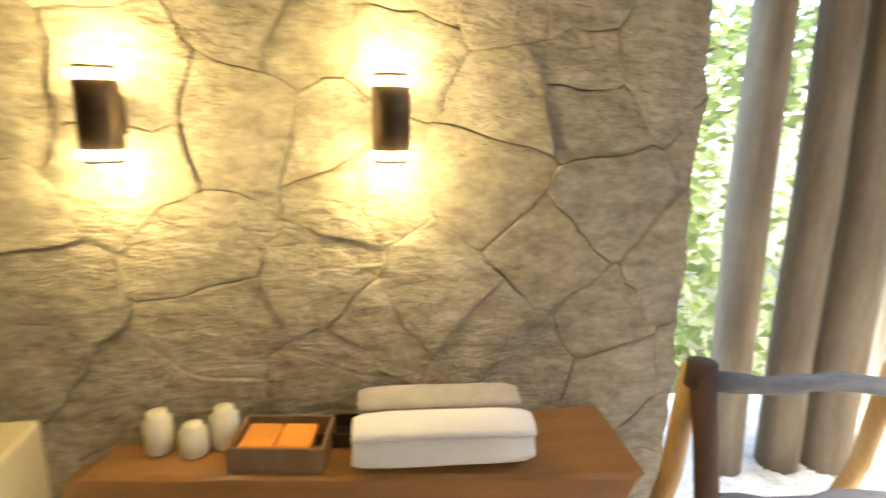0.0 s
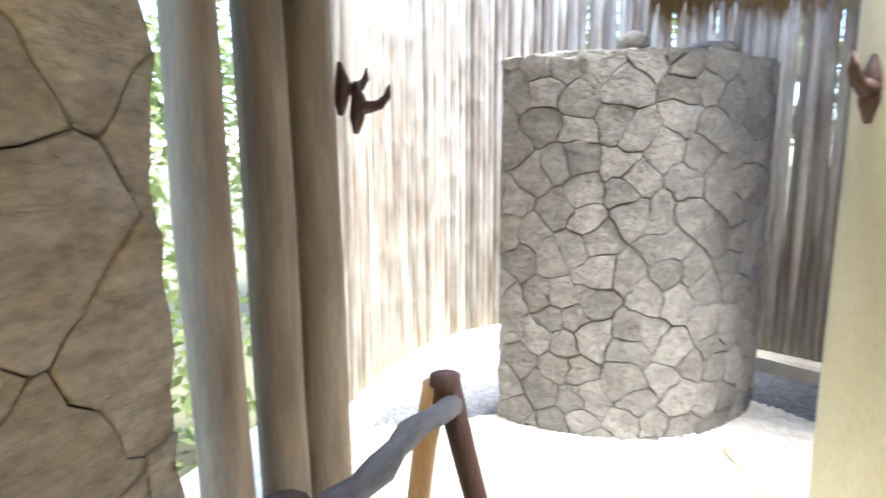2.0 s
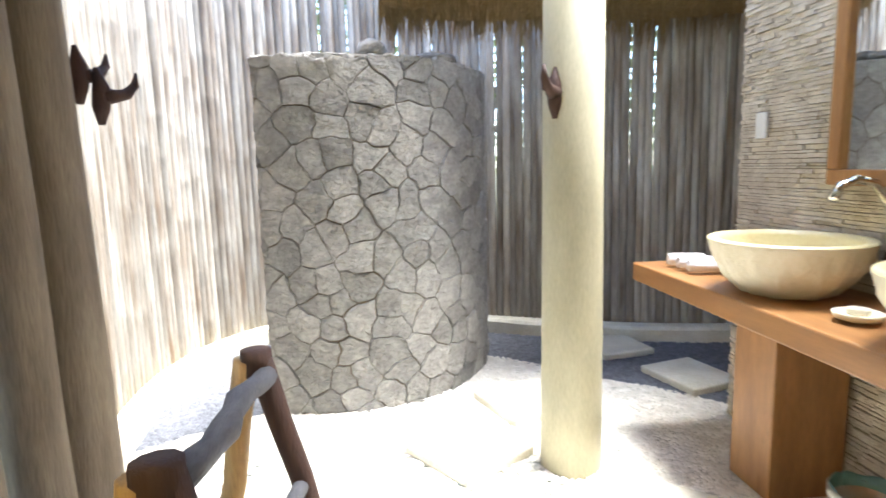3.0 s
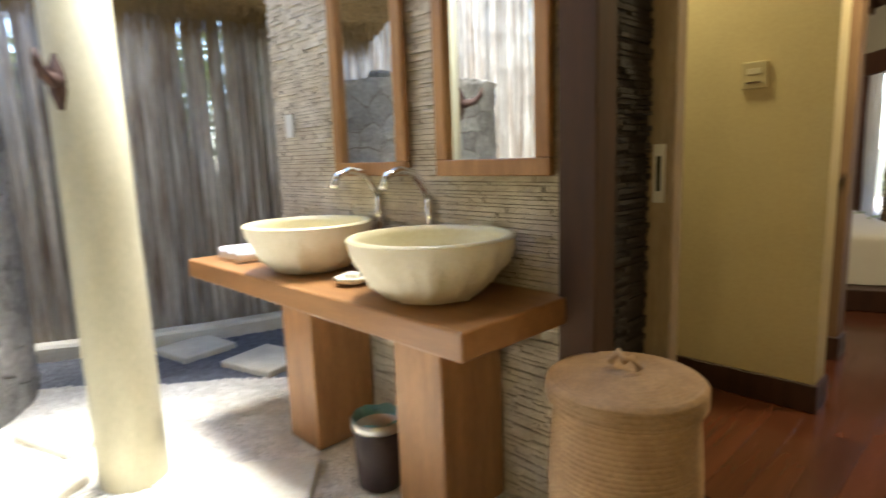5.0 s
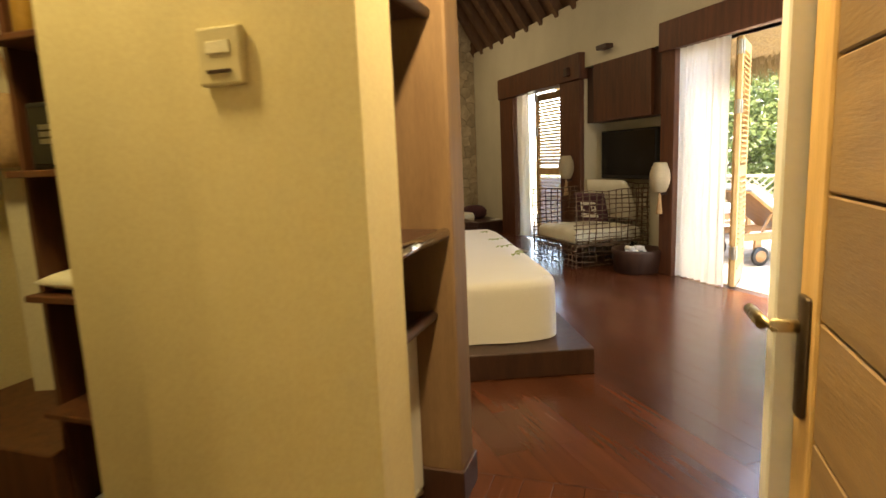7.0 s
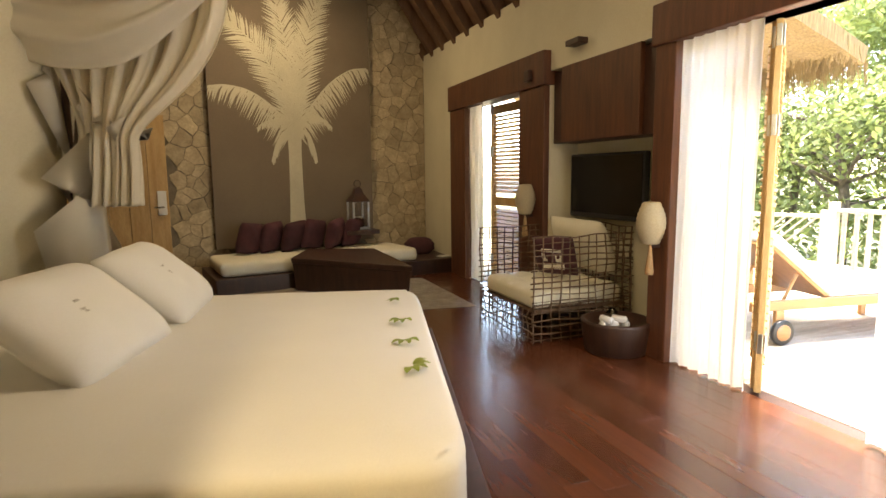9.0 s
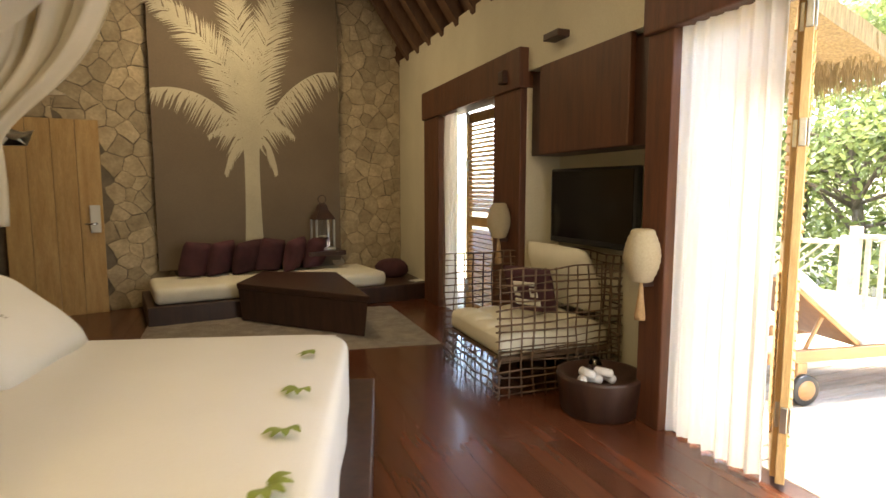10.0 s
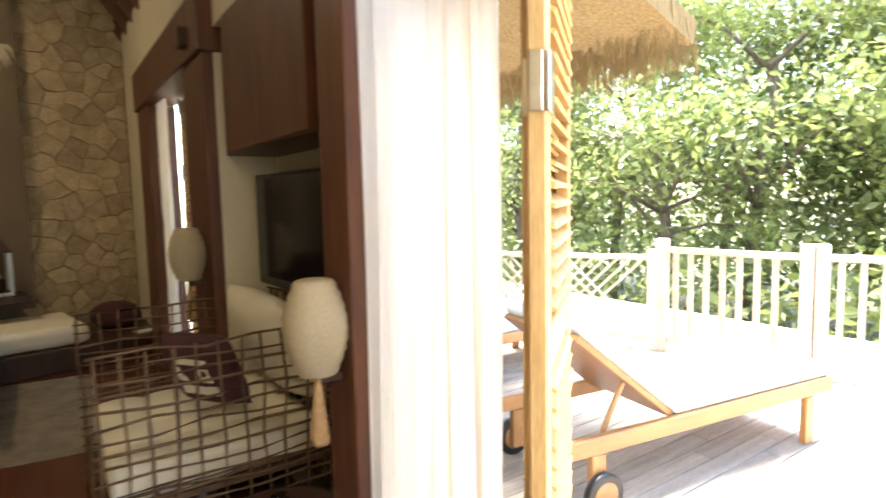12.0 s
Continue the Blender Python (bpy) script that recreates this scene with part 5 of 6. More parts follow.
gl = part("glass_jar", lathe([(0.035, 0), (0.045, 0.02), (0.045, 0.09), (0.03, 0.12), (0.027, 0.12), (0.04, 0.085)], 20), GLASS, smooth=True, m=room(0.16, 4.73, 0.19))
tagged(gl, "small clear glass jar on the side table", "jar")

# television bay
cab = thing("wall_cabinet", room(-0.02, 3.51, 1.65), "red-brown wall cabinet above the television", "cabinet")
part("body", box(-0.30, 0.0, 0.0, -0.02, 1.43, 0.66), DARK_WOOD, cab)
part("door", box(-0.02, 0.20, 0.0, 0.03, 1.27, 0.68, 0.006), RED_WOOD, cab)
tv = thing("television", room(-0.20, 4.14, 1.25, 4), "flat black television on the bay wall", "television")
part("case", box(-0.03, -0.48, -0.29, 0.03, 0.48, 0.29, 0.012, 2), BLACK, tv)
part("screen", box(0.03, -0.455, -0.245, 0.034, 0.455, 0.265), SCREEN, tv)
part("bracket", box(-0.12, -0.15, -0.12, -0.03, 0.15, 0.12, 0.004), BLACK, tv)
phone = thing("wall_phone", room(-0.28, 4.85, 1.24), "black wall telephone with a coiled cord", "telephone")
part("handset", box(-0.02, -0.05, -0.10, 0.045, 0.05, 0.10, 0.015, 3), BLACK, phone)
part("cord", tube([(0.02, 0.012 * math.cos(k * 1.1) - 0.02 * k / 10, -0.10 - 0.006 * k + 0.0005 * k * k) for k in range(30)], 0.004, 6), BLACK, phone)
part("vent_box", box(-0.03, -0.10, 0.0, 0.10, 0.10, 0.05, 0.005), DARK_WOOD, thing("wall_vent", room(0.0, 4.0, 2.46), "small dark shelf-like vent on the wall", "vent"))


def paper_lantern(m, label):
    th = thing("wall_lantern", m, label, "wall lamp", "ribbed paper lanterns")
    part("shade", lathe([(0.045, -0.15), (0.058, -0.146)] + [(0.060 + 0.044 * math.sin(math.pi * (k + 1) / 18) - (0.005 if k % 2 else 0), -0.135 + 0.27 * k / 16) for k in range(17)] + [(0.058, 0.146), (0.045, 0.15)], 30), PAPER, th, smooth=True)
    part("holder", box(-0.08, -0.012, -0.18, 0.0, 0.012, -0.15, 0.003), DARK_WOOD, th)
    part("tassel", lathe([(0.030, -0.37), (0.032, -0.34), (0.018, -0.24), (0.010, -0.152)], 14, wobble=0.2), WICKER, th, smooth=True)


paper_lantern(room(0.14, 5.11, 1.01), "ribbed cream paper lantern on the timber post, unlit")
paper_lantern(room(0.15, 3.30, 1.11), "ribbed cream paper lantern on the timber post, unlit")


def curtain(m, w, h, folds, seed, label, gather=0.0):
    def fn(u, v):
        p = u + 0.05 * noise.noise((u * 4.0, 0.3 * v, seed)) + 0.012 * math.sin(4 * v + seed + 9 * u) * v
        k = 2 * math.pi * folds * p + seed
        deep = 0.6 + 0.5 * noise.noise((u * 6, v * 0.8, seed + 4))
        x = (0.034 * math.sin(k) + 0.013 * math.sin(2.3 * k + 3 * v)) * deep * (0.6 + 0.4 * v) + 0.018 * noise.noise((u * 5, v * 2, seed))
        return Vector((x, p * w * (1 - gather * (1 - v)) + 0.006 * math.cos(k), h * (1 - v) + 0.012 * v * noise.noise((u * 7, 2, seed))))
    return tagged(part("curtain", sheet(folds * 14, 22, fn), CURTAIN, smooth=True, m=m), label, "curtain")


curtain(room(0.01, 5.22, 0.015), 0.62, 2.23, 7, 1.0, "white sheer curtain drawn aside at the open door")
curtain(room(0.01, 6.58, 0.015), 0.42, 2.23, 5, 2.0, "white sheer curtain drawn aside at the open door")
curtain(room(-0.02, 1.55, 0.015), 0.38, 2.19, 5, 3.0, "white sheer curtain drawn aside at the far door")
curtain(room(-0.06, 2.86, 0.015), 0.12, 2.19, 2, 4.0, "white sheer curtain drawn aside at the far door")


def louvre_leaf(m, w, h, label):
    """A louvred door leaf in the local y-z plane, with hinges on the near edge."""
    th = thing("louvre_door", m, label, "door")
    for y0, y1 in ((0.0, 0.075), (w - 0.075, w)):
        part("stile", box(-0.02, y0, 0.0, 0.02, y1, h, 0.004), PALE_WOOD, th)
    for z0, z1 in ((0.0, 0.14), (h * 0.45, h * 0.45 + 0.1), (h - 0.1, h)):
        part("stile", box(-0.02, 0.075, z0, 0.02, w - 0.075, z1, 0.004), PALE_WOOD, th)
    data = mesh_of("slat", box(-0.034, 0.075, -0.005, 0.034, w - 0.075, 0.005), PALE_WOOD, False)
    z = 0.175
    while z < h - 0.12:
        if not h * 0.45 - 0.03 < z < h * 0.45 + 0.13:
            ob = new("slat", data)
            ob.parent = th
            ob.matrix_basis = pose(0, 0, z, 0, 27, 0)
        z += 0.046
    for z in (0.25, 1.55, 2.05):
        part("hinge", box(0.02, -0.006, z, 0.028, 0.07, z + 0.12, 0.002), STEEL, th, "steel butt hinge")
        part("hinge", box(-0.014, -0.012, z, 0.014, 0.0, z + 0.12, 0.002), STEEL, th, "steel butt hinge")
    return th


louvre_leaf(room(-0.03, 5.90, 0.02, 128), 0.62, 2.2, "pale louvred door leaf folded open onto the veranda")
louvre_leaf(room(-0.07, 5.84, 0.02, 130), 0.62, 2.2, "pale louvred door leaf folded open onto the veranda")
louvre_leaf(room(-0.12, 1.98, 0.02, 3), 0.76, 2.15, "pale louvred door leaf standing in the far door")

# armchair by the veranda door, near the passage
sofa = thing("slip_armchair", pose(-0.80, -2.95, 0.0, 0, 0, 30), "white slip-covered armchair with an orange cushion", "armchair")
part("cover", box(-0.38, -0.36, 0.02, 0.36, 0.36, 0.50, 0.05, 4), LINEN, sofa, "white loose cover", True)
part("back", box(-0.42, -0.36, 0.45, -0.22, 0.36, 0.92, 0.05, 4), LINEN, sofa, smooth=True)
tagged(part("round_cushion", lathe([(0.02, -0.05), (0.10, -0.045), (0.135, 0.0), (0.10, 0.045), (0.02, 0.05)], 24), ORANGE, smooth=True, m=pose(-0.60, -2.80, 0.55, 80, 0, 30)), "round orange cushion on the white armchair", "cushion")


# ---- veranda ----
def sun_lounger(m):
    th = thing("sun_lounger", m, "teak sun lounger with a pale blue mattress, back raised", "sun lounger", "loungers on the veranda")
    for y in (0.0, 0.62):
        part("side_rail", box(0.0, y - 0.02, 0.27, 1.95, y + 0.02, 0.35, 0.005), TEAK, th)
        part("leg", box(1.72, y - 0.02, 0.0, 1.79, y + 0.02, 0.27, 0.005), TEAK_UP, th)
        part("leg", box(0.22, y - 0.02, 0.06, 0.30, y + 0.02, 0.27, 0.005), TEAK_UP, th)
        wheel = part("wheel", lathe([(0.09, -0.02), (0.1, -0.015), (0.1, 0.015), (0.09, 0.02)], 28, m=pose(0.26, y + (0.045 if y > 0.3 else -0.045), 0.10, 90)), BLACK, th, "dark rubber tyre", True)
        part("hub", lathe([(0.06, -0.024), (0.065, -0.02), (0.065, 0.02), (0.06, 0.024)], 20, m=pose(0.26, y + (0.045 if y > 0.3 else -0.045), 0.10, 90)), TEAK, wheel, smooth=True)
    for k in range(12):
        part("slat", box(0.78 + 0.098 * k, 0.02, 0.32, 0.85 + 0.098 * k, 0.60, 0.34, 0.003), TEAK, th)
    back = pose(0.74, 0, 0.35, 0, 38, 0)
    part("back_rest", box(-0.72, 0.02, -0.02, 0.0, 0.60, 0.012, 0.004, m=back), TEAK, th)
    for y in (0.06, 0.54):
        part("prop", rod((0.33, y, 0.30), (0.46, y, 0.54), 0.014), TEAK, th)
    part("mattress", box(0.74, 0.0, 0.345, 1.95, 0.62, 0.43, 0.03, 3), BLUE_CLOTH, th, smooth=True)
    part("back_mattress", box(-0.74, 0.0, 0.014, 0.0, 0.62, 0.098, 0.03, 3, m=back), BLUE_CLOTH, th, smooth=True)
    return th


lounger = sun_lounger(room(-0.85, 5.12, 0.0, 171))
copy_thing(lounger, room(-0.95, 3.5, 0.0, 180))

rail_pts = [(1.4, -11.6), (-0.3, -10.5), (-2.1, -9.75), (-2.95, -8.9), (-4.9, -7.9), (-7.0, -5.4)]
for k, (p, q) in enumerate(zip(rail_pts, rail_pts[1:])):
    d = Vector((q[0] - p[0], q[1] - p[1], 0))
    m = Matrix.Translation((*p, -0.02)) @ d.to_track_quat("X", "Z").to_matrix().to_4x4()
    L = d.length
    rl = thing("railing", m, "bleached wooden veranda railing with lattice" if k < 2 else "bleached wooden veranda railing with upright balusters", "railing", "veranda railings")
    for x in (0.0, L - 0.09):
        part("post", box(x, -0.045, 0, x + 0.09, 0.045, 1.02 if k > 1 else 0.92, 0.006), LATTICE, rl)
    part("top_rail", box(0.09, -0.05, 0.90, L - 0.09, 0.05, 0.945, 0.006) if k > 1 else box(0.09, -0.04, 0.83, L - 0.09, 0.04, 0.87, 0.006), LATTICE, rl)
    part("bottom_rail", box(0.09, -0.03, 0.10, L - 0.09, 0.03, 0.15, 0.005), LATTICE, rl)
    if k > 1:
        data = mesh_of("baluster", box(-0.02, -0.018, 0.15, 0.02, 0.018, 0.90), LATTICE, False)
        for i in range(int((L - 0.2) / 0.13)):
            ob = new("baluster", data)
            ob.parent = rl
            ob.matrix_basis = pose(0.16 + 0.13 * i, 0, 0)
    else:
        for s in (1, -1):
            data = mesh_of("lath", box(-0.012, -0.006, -0.48, 0.012, 0.006, 0.48), LATTICE, False)
            for i in range(int(L / 0.11)):
                x = 0.05 + 0.11 * i
                if 0.45 < x < L - 0.40:
                    ob = new("lath", data)
                    ob.parent = rl
                    ob.matrix_basis = pose(x, 0.008 * s, 0.49, 0, 45 * s, 0)

# ---- trees and undergrowth ----
def leaves(name, count, fn, size, seed, mat):
    """Many small bent leaves at points from fn."""
    rnd = random.Random(seed)
    verts, faces = [], []
    for i in range(count):
        c = fn(rnd)
        l = size * rnd.uniform(0.6, 1.5)
        d = Vector((rnd.gauss(0, 1), rnd.gauss(0, 1), rnd.gauss(-0.25, 0.6))).normalized()
        s = d.cross(Vector((rnd.gauss(0, 1), rnd.gauss(0, 1), rnd.gauss(0, 1)))).normalized() * l * 0.24
        n = len(verts)
        verts += [c, c + d * l * 0.5 + s, c + d * l - Vector((0, 0, l * 0.12)), c + d * l * 0.5 - s]
        faces += [(n, n + 1, n + 2), (n, n + 2, n + 3)]
    data = bpy.data.meshes.new(name)
    data.from_pydata([tuple(v) for v in verts], [], faces)
    data.materials.append(mat)
    return data


def tree(m, h, spread, seed, mat):
    th = thing("jungle_tree", m, "leafy tropical tree beyond the veranda", "tree", "jungle trees")
    rnd = random.Random(seed)
    trunk = bmesh.new()
    top = Vector((rnd.uniform(-0.4, 0.4), rnd.uniform(-0.4, 0.4), h * 0.62))
    tube([top * (k / 5) + Vector((0.08 * math.sin(k * 2 + seed), 0.08 * math.cos(k + seed), 0)) for k in range(6)], [0.13, 0.11, 0.10, 0.085, 0.07, 0.05], 10, trunk)
    tips = []
    for k in range(11):
        a, z = k * 2.4 + rnd.random(), h * rnd.uniform(0.25, 0.6)
        base = top * (z / (h * 0.62))
        tip = base + Vector((math.cos(a), math.sin(a), rnd.uniform(0.1, 0.8))) * spread * rnd.uniform(0.55, 1.0)
        tube([base, base.lerp(tip, 0.5) + Vector((0, 0, 0.12)), tip], [0.045, 0.03, 0.012], 6, trunk)
        tips.append(tip)
    part("trunk", trunk, BARK, th, smooth=True)
    tips += [top + Vector((rnd.gauss(0, 0.5), rnd.gauss(0, 0.5), rnd.uniform(0, 0.35 * h))) * 1.0 for _ in range(8)]

    def at(r):
        t = r.choice(tips)
        g = Vector((r.gauss(0, 1), r.gauss(0, 1), r.gauss(0, 0.7)))
        return t + g * spread * 0.24
    crown = new("crown", leaves("crown", 7500, at, 0.12, seed, mat))
    crown.parent = th
    return th


kinds = [tree(room(-9.5, 4.0, -0.9), 6.0, 1.9, 1, LEAF_PALE), tree(room(-10.5, 0.6, -0.9), 7.0, 2.1, 2, LEAF_PALE), tree(room(-8.6, 7.2, -0.9), 5.2, 1.8, 3, LEAF)]
rnd = random.Random(11)
for k in range(26):
    a = -9 + 1.15 * k * 0.95
    b = -(7.4 + 1.3 * (k % 3) + rnd.uniform(0, 1.2)) - (3 if k % 4 == 0 else 0)
    copy_thing(kinds[k % 3], room(b, a, -0.9, rnd.uniform(0, 360)) @ pose(0, 0, 0) )
for x, y in ((1.6, 7.4), (4.4, 7.8), (7.8, 6.4), (9.3, 3.4), (9.2, 0.2), (8.8, -3.0)):
    copy_thing(kinds[rnd.randrange(3)], pose(x, y, -0.9, 0, 0, rnd.uniform(0, 360)))


def low_green(r):
    a = r.uniform(-9, 16)
    b = -r.uniform(5.9, 12)
    n = noise.noise((a * 0.9, b * 0.9, 3))
    return ROOM @ Vector((b, a, -0.9 + r.uniform(0, 1.5 + 1.0 * n) + max(0, (-b - 6)) * 0.18))


def bath_green(r):
    x, y = r.uniform(-0.5, 4.2), r.uniform(4.3, 6.6)
    return Vector((x, y, -0.9 + r.uniform(0, 3.2 + 0.8 * noise.noise((x, y, 7)))))


hedge = new("shrubbery", leaves("shrubbery", 9000, bath_green, 0.12, 22, LEAF_PALE))
tagged(hedge, "loose bright green shrubs behind the log poles", "shrubs", kind="stuff")
bush = new("undergrowth", leaves("undergrowth", 26000, low_green, 0.16, 21, LEAF_PALE))
tagged(bush, "dense bright green undergrowth below the veranda", "undergrowth", kind="stuff")

# ---- pieces of floors and walls ----
def planks(parent, m, x0, x1, y0, y1, w, length, seed, mat, inside, along_y=True, thick=0.02, cut=None):
    """Boards w wide laid side by side; each one is an object on one of a few shared meshes."""
    rnd = random.Random(seed)
    inv = parent.matrix_basis.inverted()
    stock = {}
    n = 0
    s = x0
    while s < x1:
        p = y0 - rnd.uniform(0, length)
        while p < y1:
            l = length * rnd.choice((0.7, 1.0, 1.25))
            if cut is not None:
                q = m @ Vector((s, p, 0)), m @ Vector((s + w, p + l, 0)), m @ Vector((s, p + l, 0)), m @ Vector((s + w, p, 0))
                ys = [c.y for c in q]
                if inside(s + w / 2, p + l / 2, l / 2) and min(ys) < cut < max(ys):
                    bm = box(s + 0.0006, p + 0.0006, -thick, s + w - 0.0006, p + l - 0.0006, 0.0)
                    bm.transform(m)
                    bmesh.ops.bisect_plane(bm, geom=bm.verts[:] + bm.edges[:] + bm.faces[:], plane_co=(0, cut, 0), plane_no=(0, 1, 0), clear_outer=True)
                    bm.transform(m.inverted())
                    ob = part("plank", bm, mat, parent)
                    ob.matrix_basis = inv @ m
                    p += l
                    continue
                if min(ys) >= cut:
                    p += l
                    continue
            if inside(s + w / 2, p + l / 2, l / 2):
                key = round(l, 3)
                if key not in stock:
                    stock[key] = mesh_of("plank", box(0.0006, 0.0006, -thick, w - 0.0006, l - 0.0006, 0.0, 0.001) if along_y else box(0.0012, 0.0012, -thick, l - 0.0012, w - 0.0012, 0.0, 0.0015), mat, False)
                ob = new("plank", stock[key])
                ob.parent = parent
                ob.matrix_basis = inv @ m @ (pose(s, p, 0) if along_y else pose(p, s, 0))
                n += 1
            p += l
        s += w
    return n


def in_room(b, a, half):
    return -0.05 < b < 4.6 and -0.9 < a < 12.5


planks(floor, ROOM, -0.02, 4.6, -0.4, 11.5, 0.15, 1.9, 3, WOOD_FLOOR, in_room, cut=-2.32)
rnd = random.Random(6)
for k in range(42):
    x = -2.0 + 0.12 * k
    split = -1.5 + 0.4 * (k * 7 % 5) / 4
    for y0, y1 in ((-2.318, split), (split, -0.32)):
        ob = new("plank", mesh_of("plank", box(0.0006, 0.0006, -0.02, 0.1194, y1 - y0 - 0.0006, 0.0, 0.001), WOOD_FLOOR, False))
        ob.parent = floor
        ob.matrix_basis = pose(x, y0, 0.0)
for k in range(96):
    split = -2.0 - 0.6 * (k * 5 % 7) / 6
    for b0, b1 in ((-5.35, split), (split, -0.15)):
        ob = new("plank", mesh_of("plank", box(0.002, 0.003, -0.03, b1 - b0 - 0.002, 0.117, 0.0, 0.003), DECK, False))
        ob.parent = deck
        ob.matrix_basis = pose(b0, -2.5 + 0.12 * k, -0.004)

for sx, sy, w, h, rot in ((3.02, 1.43, 0.44, 0.44, 35), (2.86, 2.2, 0.5, 0.42, -20), (3.52, 1.02, 0.45, 0.45, 20), (2.18, 0.92, 0.92, 0.62, -40), (3.72, -0.08, 0.46, 0.4, 15), (1.55, 1.55, 0.5, 0.5, 10), (4.35, 0.15, 0.4, 0.4, 10)):
    st = box(-w / 2, -h / 2, -0.05, w / 2, h / 2, 0.0, 0.012, 2)
    for v in st.verts:
        v.co += Vector((0.008 * noise.noise(v.co * 7), 0.008 * noise.noise(v.co * 8 + Vector((3, 0, 0))), 0))
    tagged(part("stepping_slab", st, SLAB, m=pose(sx, sy, -0.068, 0, 0, rot)), "cream stone stepping slab set in white pebbles", "stepping stone", "stepping slabs")


def pebbles(name, n, fn, r, mat, seed, label):
    """A loose layer of small rounded stones."""
    rnd = random.Random(seed)
    verts, faces = [], []
    for i in range(n):
        x, y, z = fn(rnd)
        k = r * rnd.uniform(0.6, 1.4)
        a = rnd.uniform(0, 6.28)
        c, s = math.cos(a), math.sin(a)
        b = len(verts)
        ex, ey, ez = k * rnd.uniform(0.9, 1.4), k * rnd.uniform(0.7, 1.0), k * rnd.uniform(0.45, 0.7)
        for u, v, w in ((1, 0, 0), (0.3, 0.9, 0.1), (-0.8, 0.6, 0), (-0.8, -0.6, 0.05), (0.3, -0.9, 0), (0.35, 0.15, 0.95), (-0.4, -0.05, 0.95)):
            verts.append((x + c * u * ex - s * v * ey, y + s * u * ex + c * v * ey, z + w * ez))
        faces += [(b, b + 1, b + 5), (b + 1, b + 2, b + 6, b + 5), (b + 2, b + 3, b + 6), (b + 3, b + 4, b + 5, b + 6), (b + 4, b, b + 5)]
    data = bpy.data.meshes.new(name)
    data.from_pydata(verts, [], faces)
    data.materials.append(mat)
    for p in data.polygons:
        p.use_smooth = True
    return tagged(new(name, data), label, "pebbles", kind="stuff")


def in_court(x, y):
    return math.hypot(x - DRUM_C[0], y - DRUM_C[1]) > DRUM_R - 0.02


def gravel_edge(y):
    """Where the white pebbles give way to grey gravel."""
    return max(3.25, 3.42 + 0.9 * y) if y < 1.3 else 3.70 - (y - 2.45) * 0.75


def white_at(r):
    while True:
        x, y = r.uniform(1.2, 4.4), r.uniform(-0.4, 3.3)
        if x < gravel_edge(y) + 0.03 * math.sin(y * 9) and in_court(x, y):
            return x, y, -0.114


def grey_at(r):
    while True:
        x, y = r.uniform(3.0, 5.3), r.uniform(-2.2, 3.3)
        if x > gravel_edge(y) + 0.03 * math.sin(y * 9):
            return x, y, -0.114


pebbles("white_pebbles", 42000, white_at, 0.0115, PEBBLE, 31, "bed of small white pebbles in the court")
pebbles("grey_gravel", 26000, grey_at, 0.013, GRAVEL, 32, "blue-grey gravel strip along the fence")
tagged(part("gravel_bed", sheet(6, 60, lambda u, v: Vector((gravel_edge(-2.2 + 5.6 * v) * (1 - u) + 5.5 * u, -2.2 + 5.6 * v, -0.116))), GREY_BED), "grey grit under the gravel strip", "gravel", kind="structure")
near = pebbles("white_pebbles", 12000, lambda r: (r.uniform(-1.5, 1.3), r.uniform(0.0, 2.5), -0.114), 0.012, PEBBLE, 33, "bed of small white pebbles in the court")

# stones
lay_stones(stone_wall, cells(3.2, 2.85, (0.34, 0.21), 0.47, 1), lambda u, v, d: Vector((-1.7 + u, 2.537 - d - 0.010 * noise.noise((u * 3.1, v * 3.1, 0)), -0.12 + v)), 0.0021, 0.013, STONE, 51, warp=0.034, relief=0.004)
for z in range(9):
    h = 0.27 + 0.04 * math.sin(z * 2)
    lay_stones(stone_wall, cells(0.32, h, (0.32, h), 0.0, z), lambda u, v, d, z=z: Vector((1.5 + d, 2.55 + u, -0.1 + z * 0.3 + v)), 0.004, 0.012, STONE, 60 + z)
L = (A1 - A0) * DRUM_R
lay_stones(drum_wall, cells(L, 1.95, (0.185, 0.135), 0.38, 2), lambda u, v, d: drum(A0 + u / DRUM_R, d - 0.02, -0.12 + v), 0.0042, 0.018, STONE_GREY, 71, warp=0.030, relief=0.005)
for z in range(10):
    lay_stones(drum_wall, cells(0.26, 0.19, (0.26, 0.19), 0.0, z), lambda u, v, d, z=z: drum(A0 - d, -0.28 + u, -0.12 + z * 0.195 + v), 0.004, 0.012, STONE_GREY, 80 + z)
lay_stones(drum_wall, cells(L, 0.26, (0.22, 0.26), 0.12, 8), lambda u, v, d: drum(A0 + u / DRUM_R, v - 0.27, 1.815 + d), 0.006, 0.018, STONE_GREY, 95)
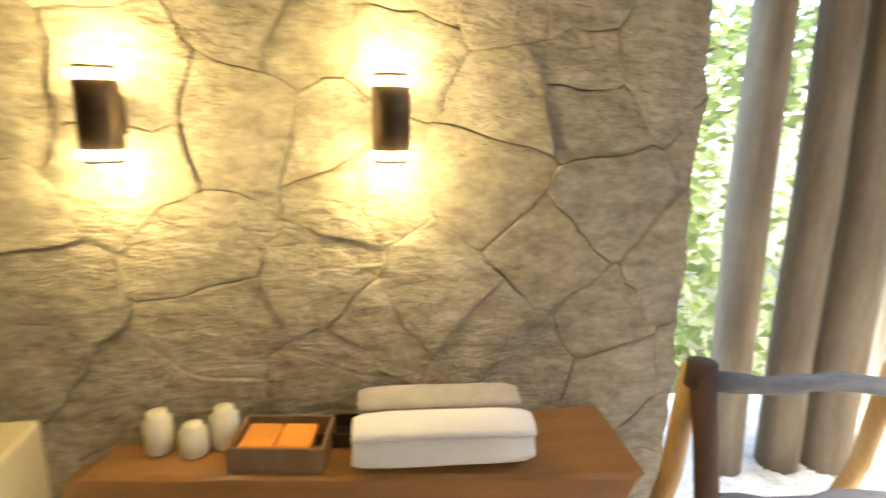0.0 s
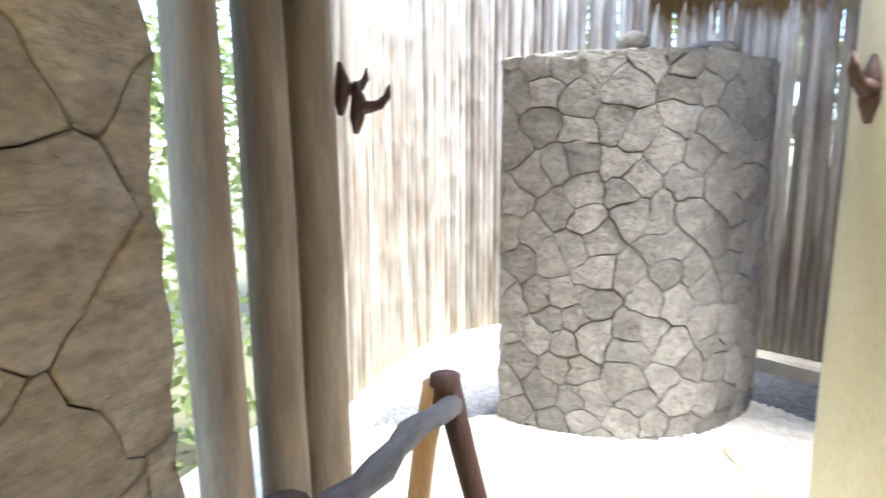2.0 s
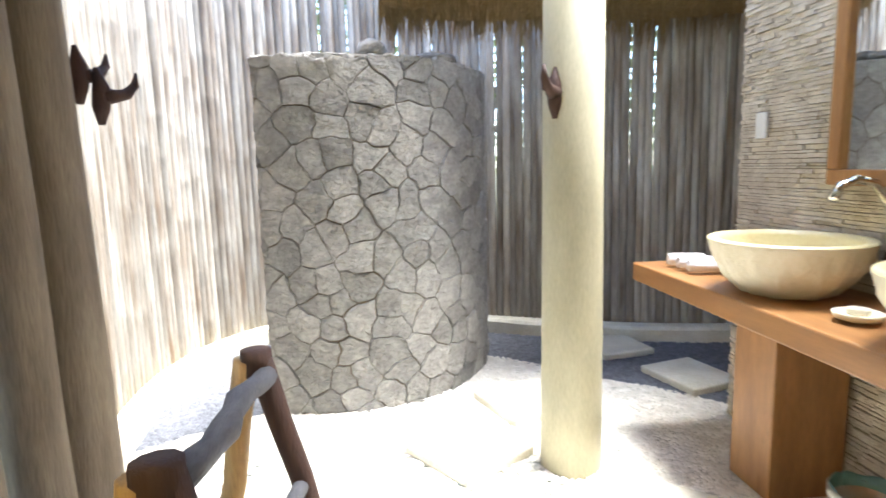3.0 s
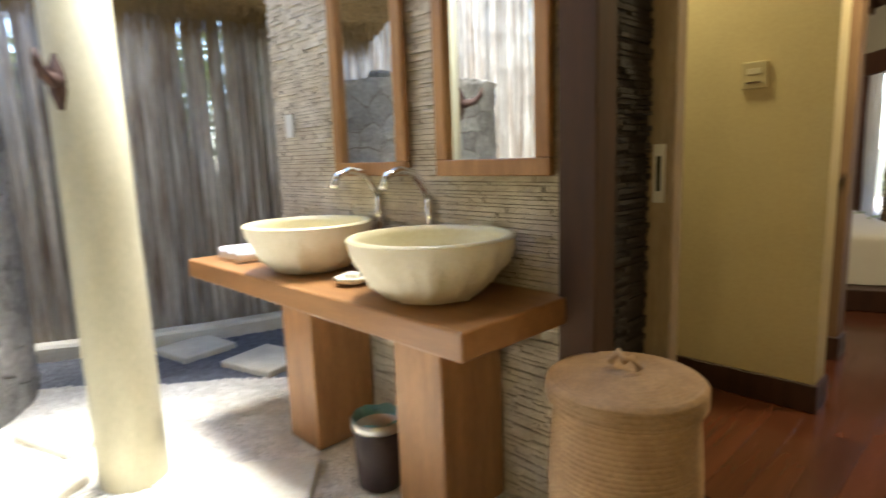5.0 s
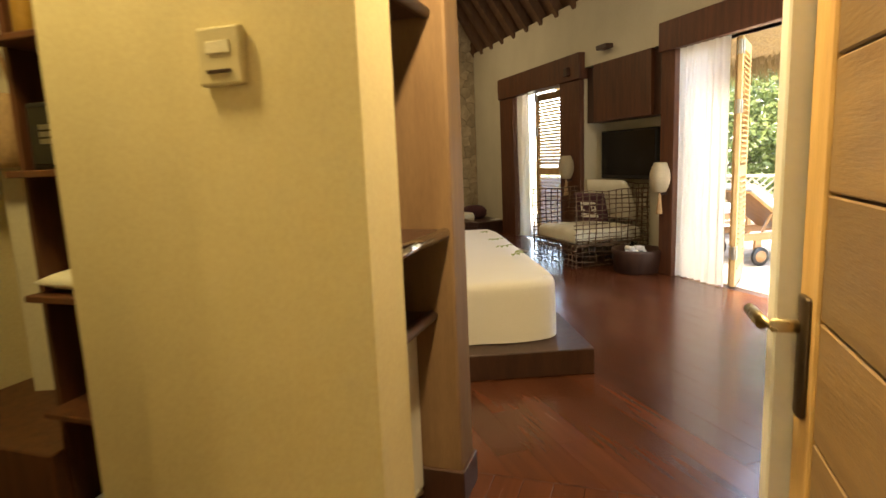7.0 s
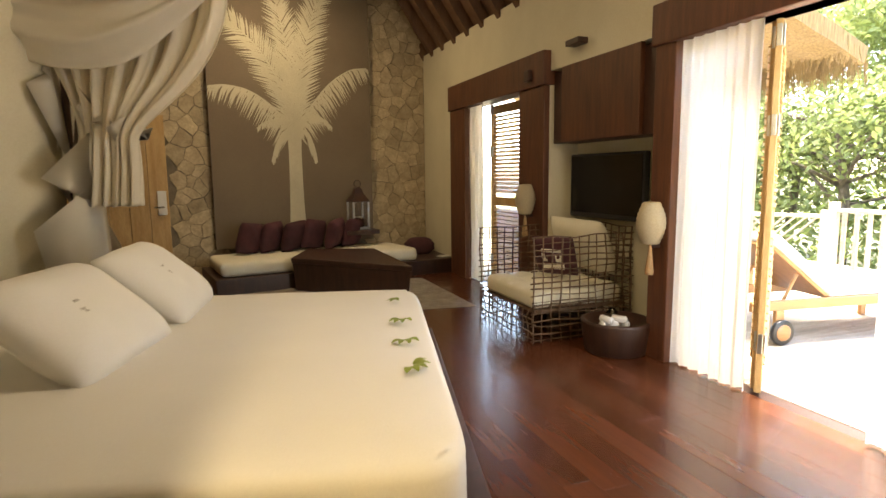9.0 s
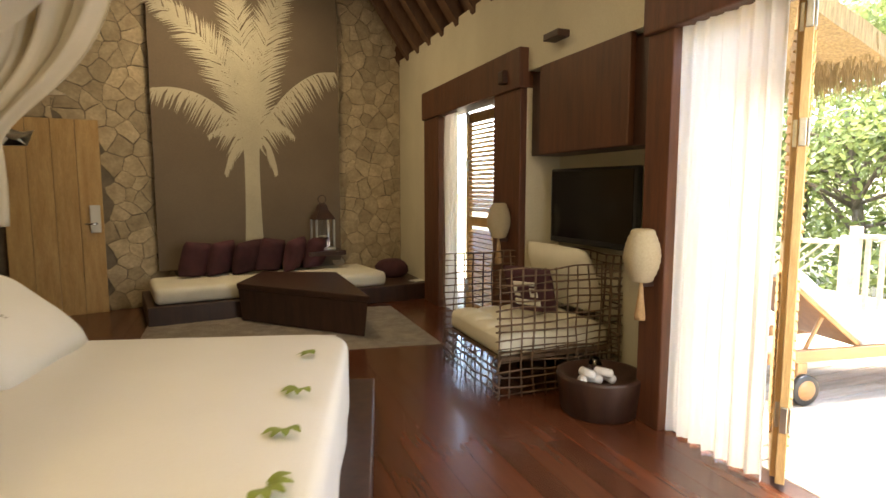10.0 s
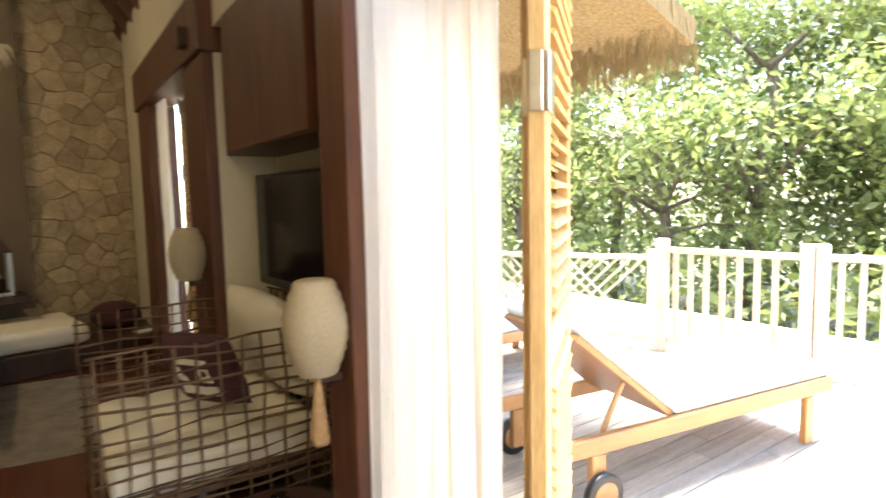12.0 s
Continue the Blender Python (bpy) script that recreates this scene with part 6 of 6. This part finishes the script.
lay_stones(mural_wall, cells(4.1, 4.6, (0.21, 0.16), 0.46, 3), lambda u, v, d: Vector((0.0 + u, -0.03 + d, v)), 0.0045, 0.016, STONE_ROOM, 72, warp=0.016,
           skip=lambda u, v: 1.05 < u < 3.05 or (u > 3.66 and v < 2.1))
lay_stones(mural_wall, cells(1.9, 2.4, (0.23, 0.19), 0.4, 5), lambda u, v, d: Vector((4.1 + u, -0.03 + d, 0.3 + v)), 0.006, 0.016, STONE_ROOM, 73, skip=lambda u, v: v < 1.8 and u < 1.6)


def strips(name, parent, x0, x1, z0, z1, place, mat, seed):
    """Thin courses of stacked stone, uneven in depth, joined as one facing."""
    rnd = random.Random(seed)
    verts, faces = [], []
    z = z0
    while z < z1:
        h = rnd.uniform(0.012, 0.024)
        x = x0
        while x < x1:
            l = min(rnd.uniform(0.05, 0.16), x1 - x)
            d = rnd.uniform(0.006, 0.022)
            b = len(verts)
            for dd in (-0.004, d):
                verts += [tuple(place(x + 0.001, z + 0.001, dd)), tuple(place(x + l - 0.001, z + 0.001 + rnd.uniform(0, 0.002), dd)), tuple(place(x + l - 0.001, z + h - 0.001, dd)), tuple(place(x + 0.001, z + h - 0.001 - rnd.uniform(0, 0.002), dd))]
            faces += [(b + 4, b + 5, b + 6, b + 7), (b, b + 1, b + 5, b + 4), (b + 1, b + 2, b + 6, b + 5), (b + 2, b + 3, b + 7, b + 6), (b + 3, b, b + 4, b + 7)]
            x += l
        z += h
    data = bpy.data.meshes.new(name)
    data.from_pydata(verts, [], faces)
    data.materials.append(mat)
    ob = new(name, data)
    ob.parent = parent
    ob["kind"] = "stuff"


strips("stone_strips", coral_wall, 1.33, 3.22, -0.12, 2.74, lambda u, v, d: Vector((u, -0.018 + d, v)), CORAL, 91)
strips("stone_strips", coral_wall, -0.27, -0.02, -0.12, 2.74, lambda u, v, d: Vector((3.22 + d, u, v)), CORAL, 92)
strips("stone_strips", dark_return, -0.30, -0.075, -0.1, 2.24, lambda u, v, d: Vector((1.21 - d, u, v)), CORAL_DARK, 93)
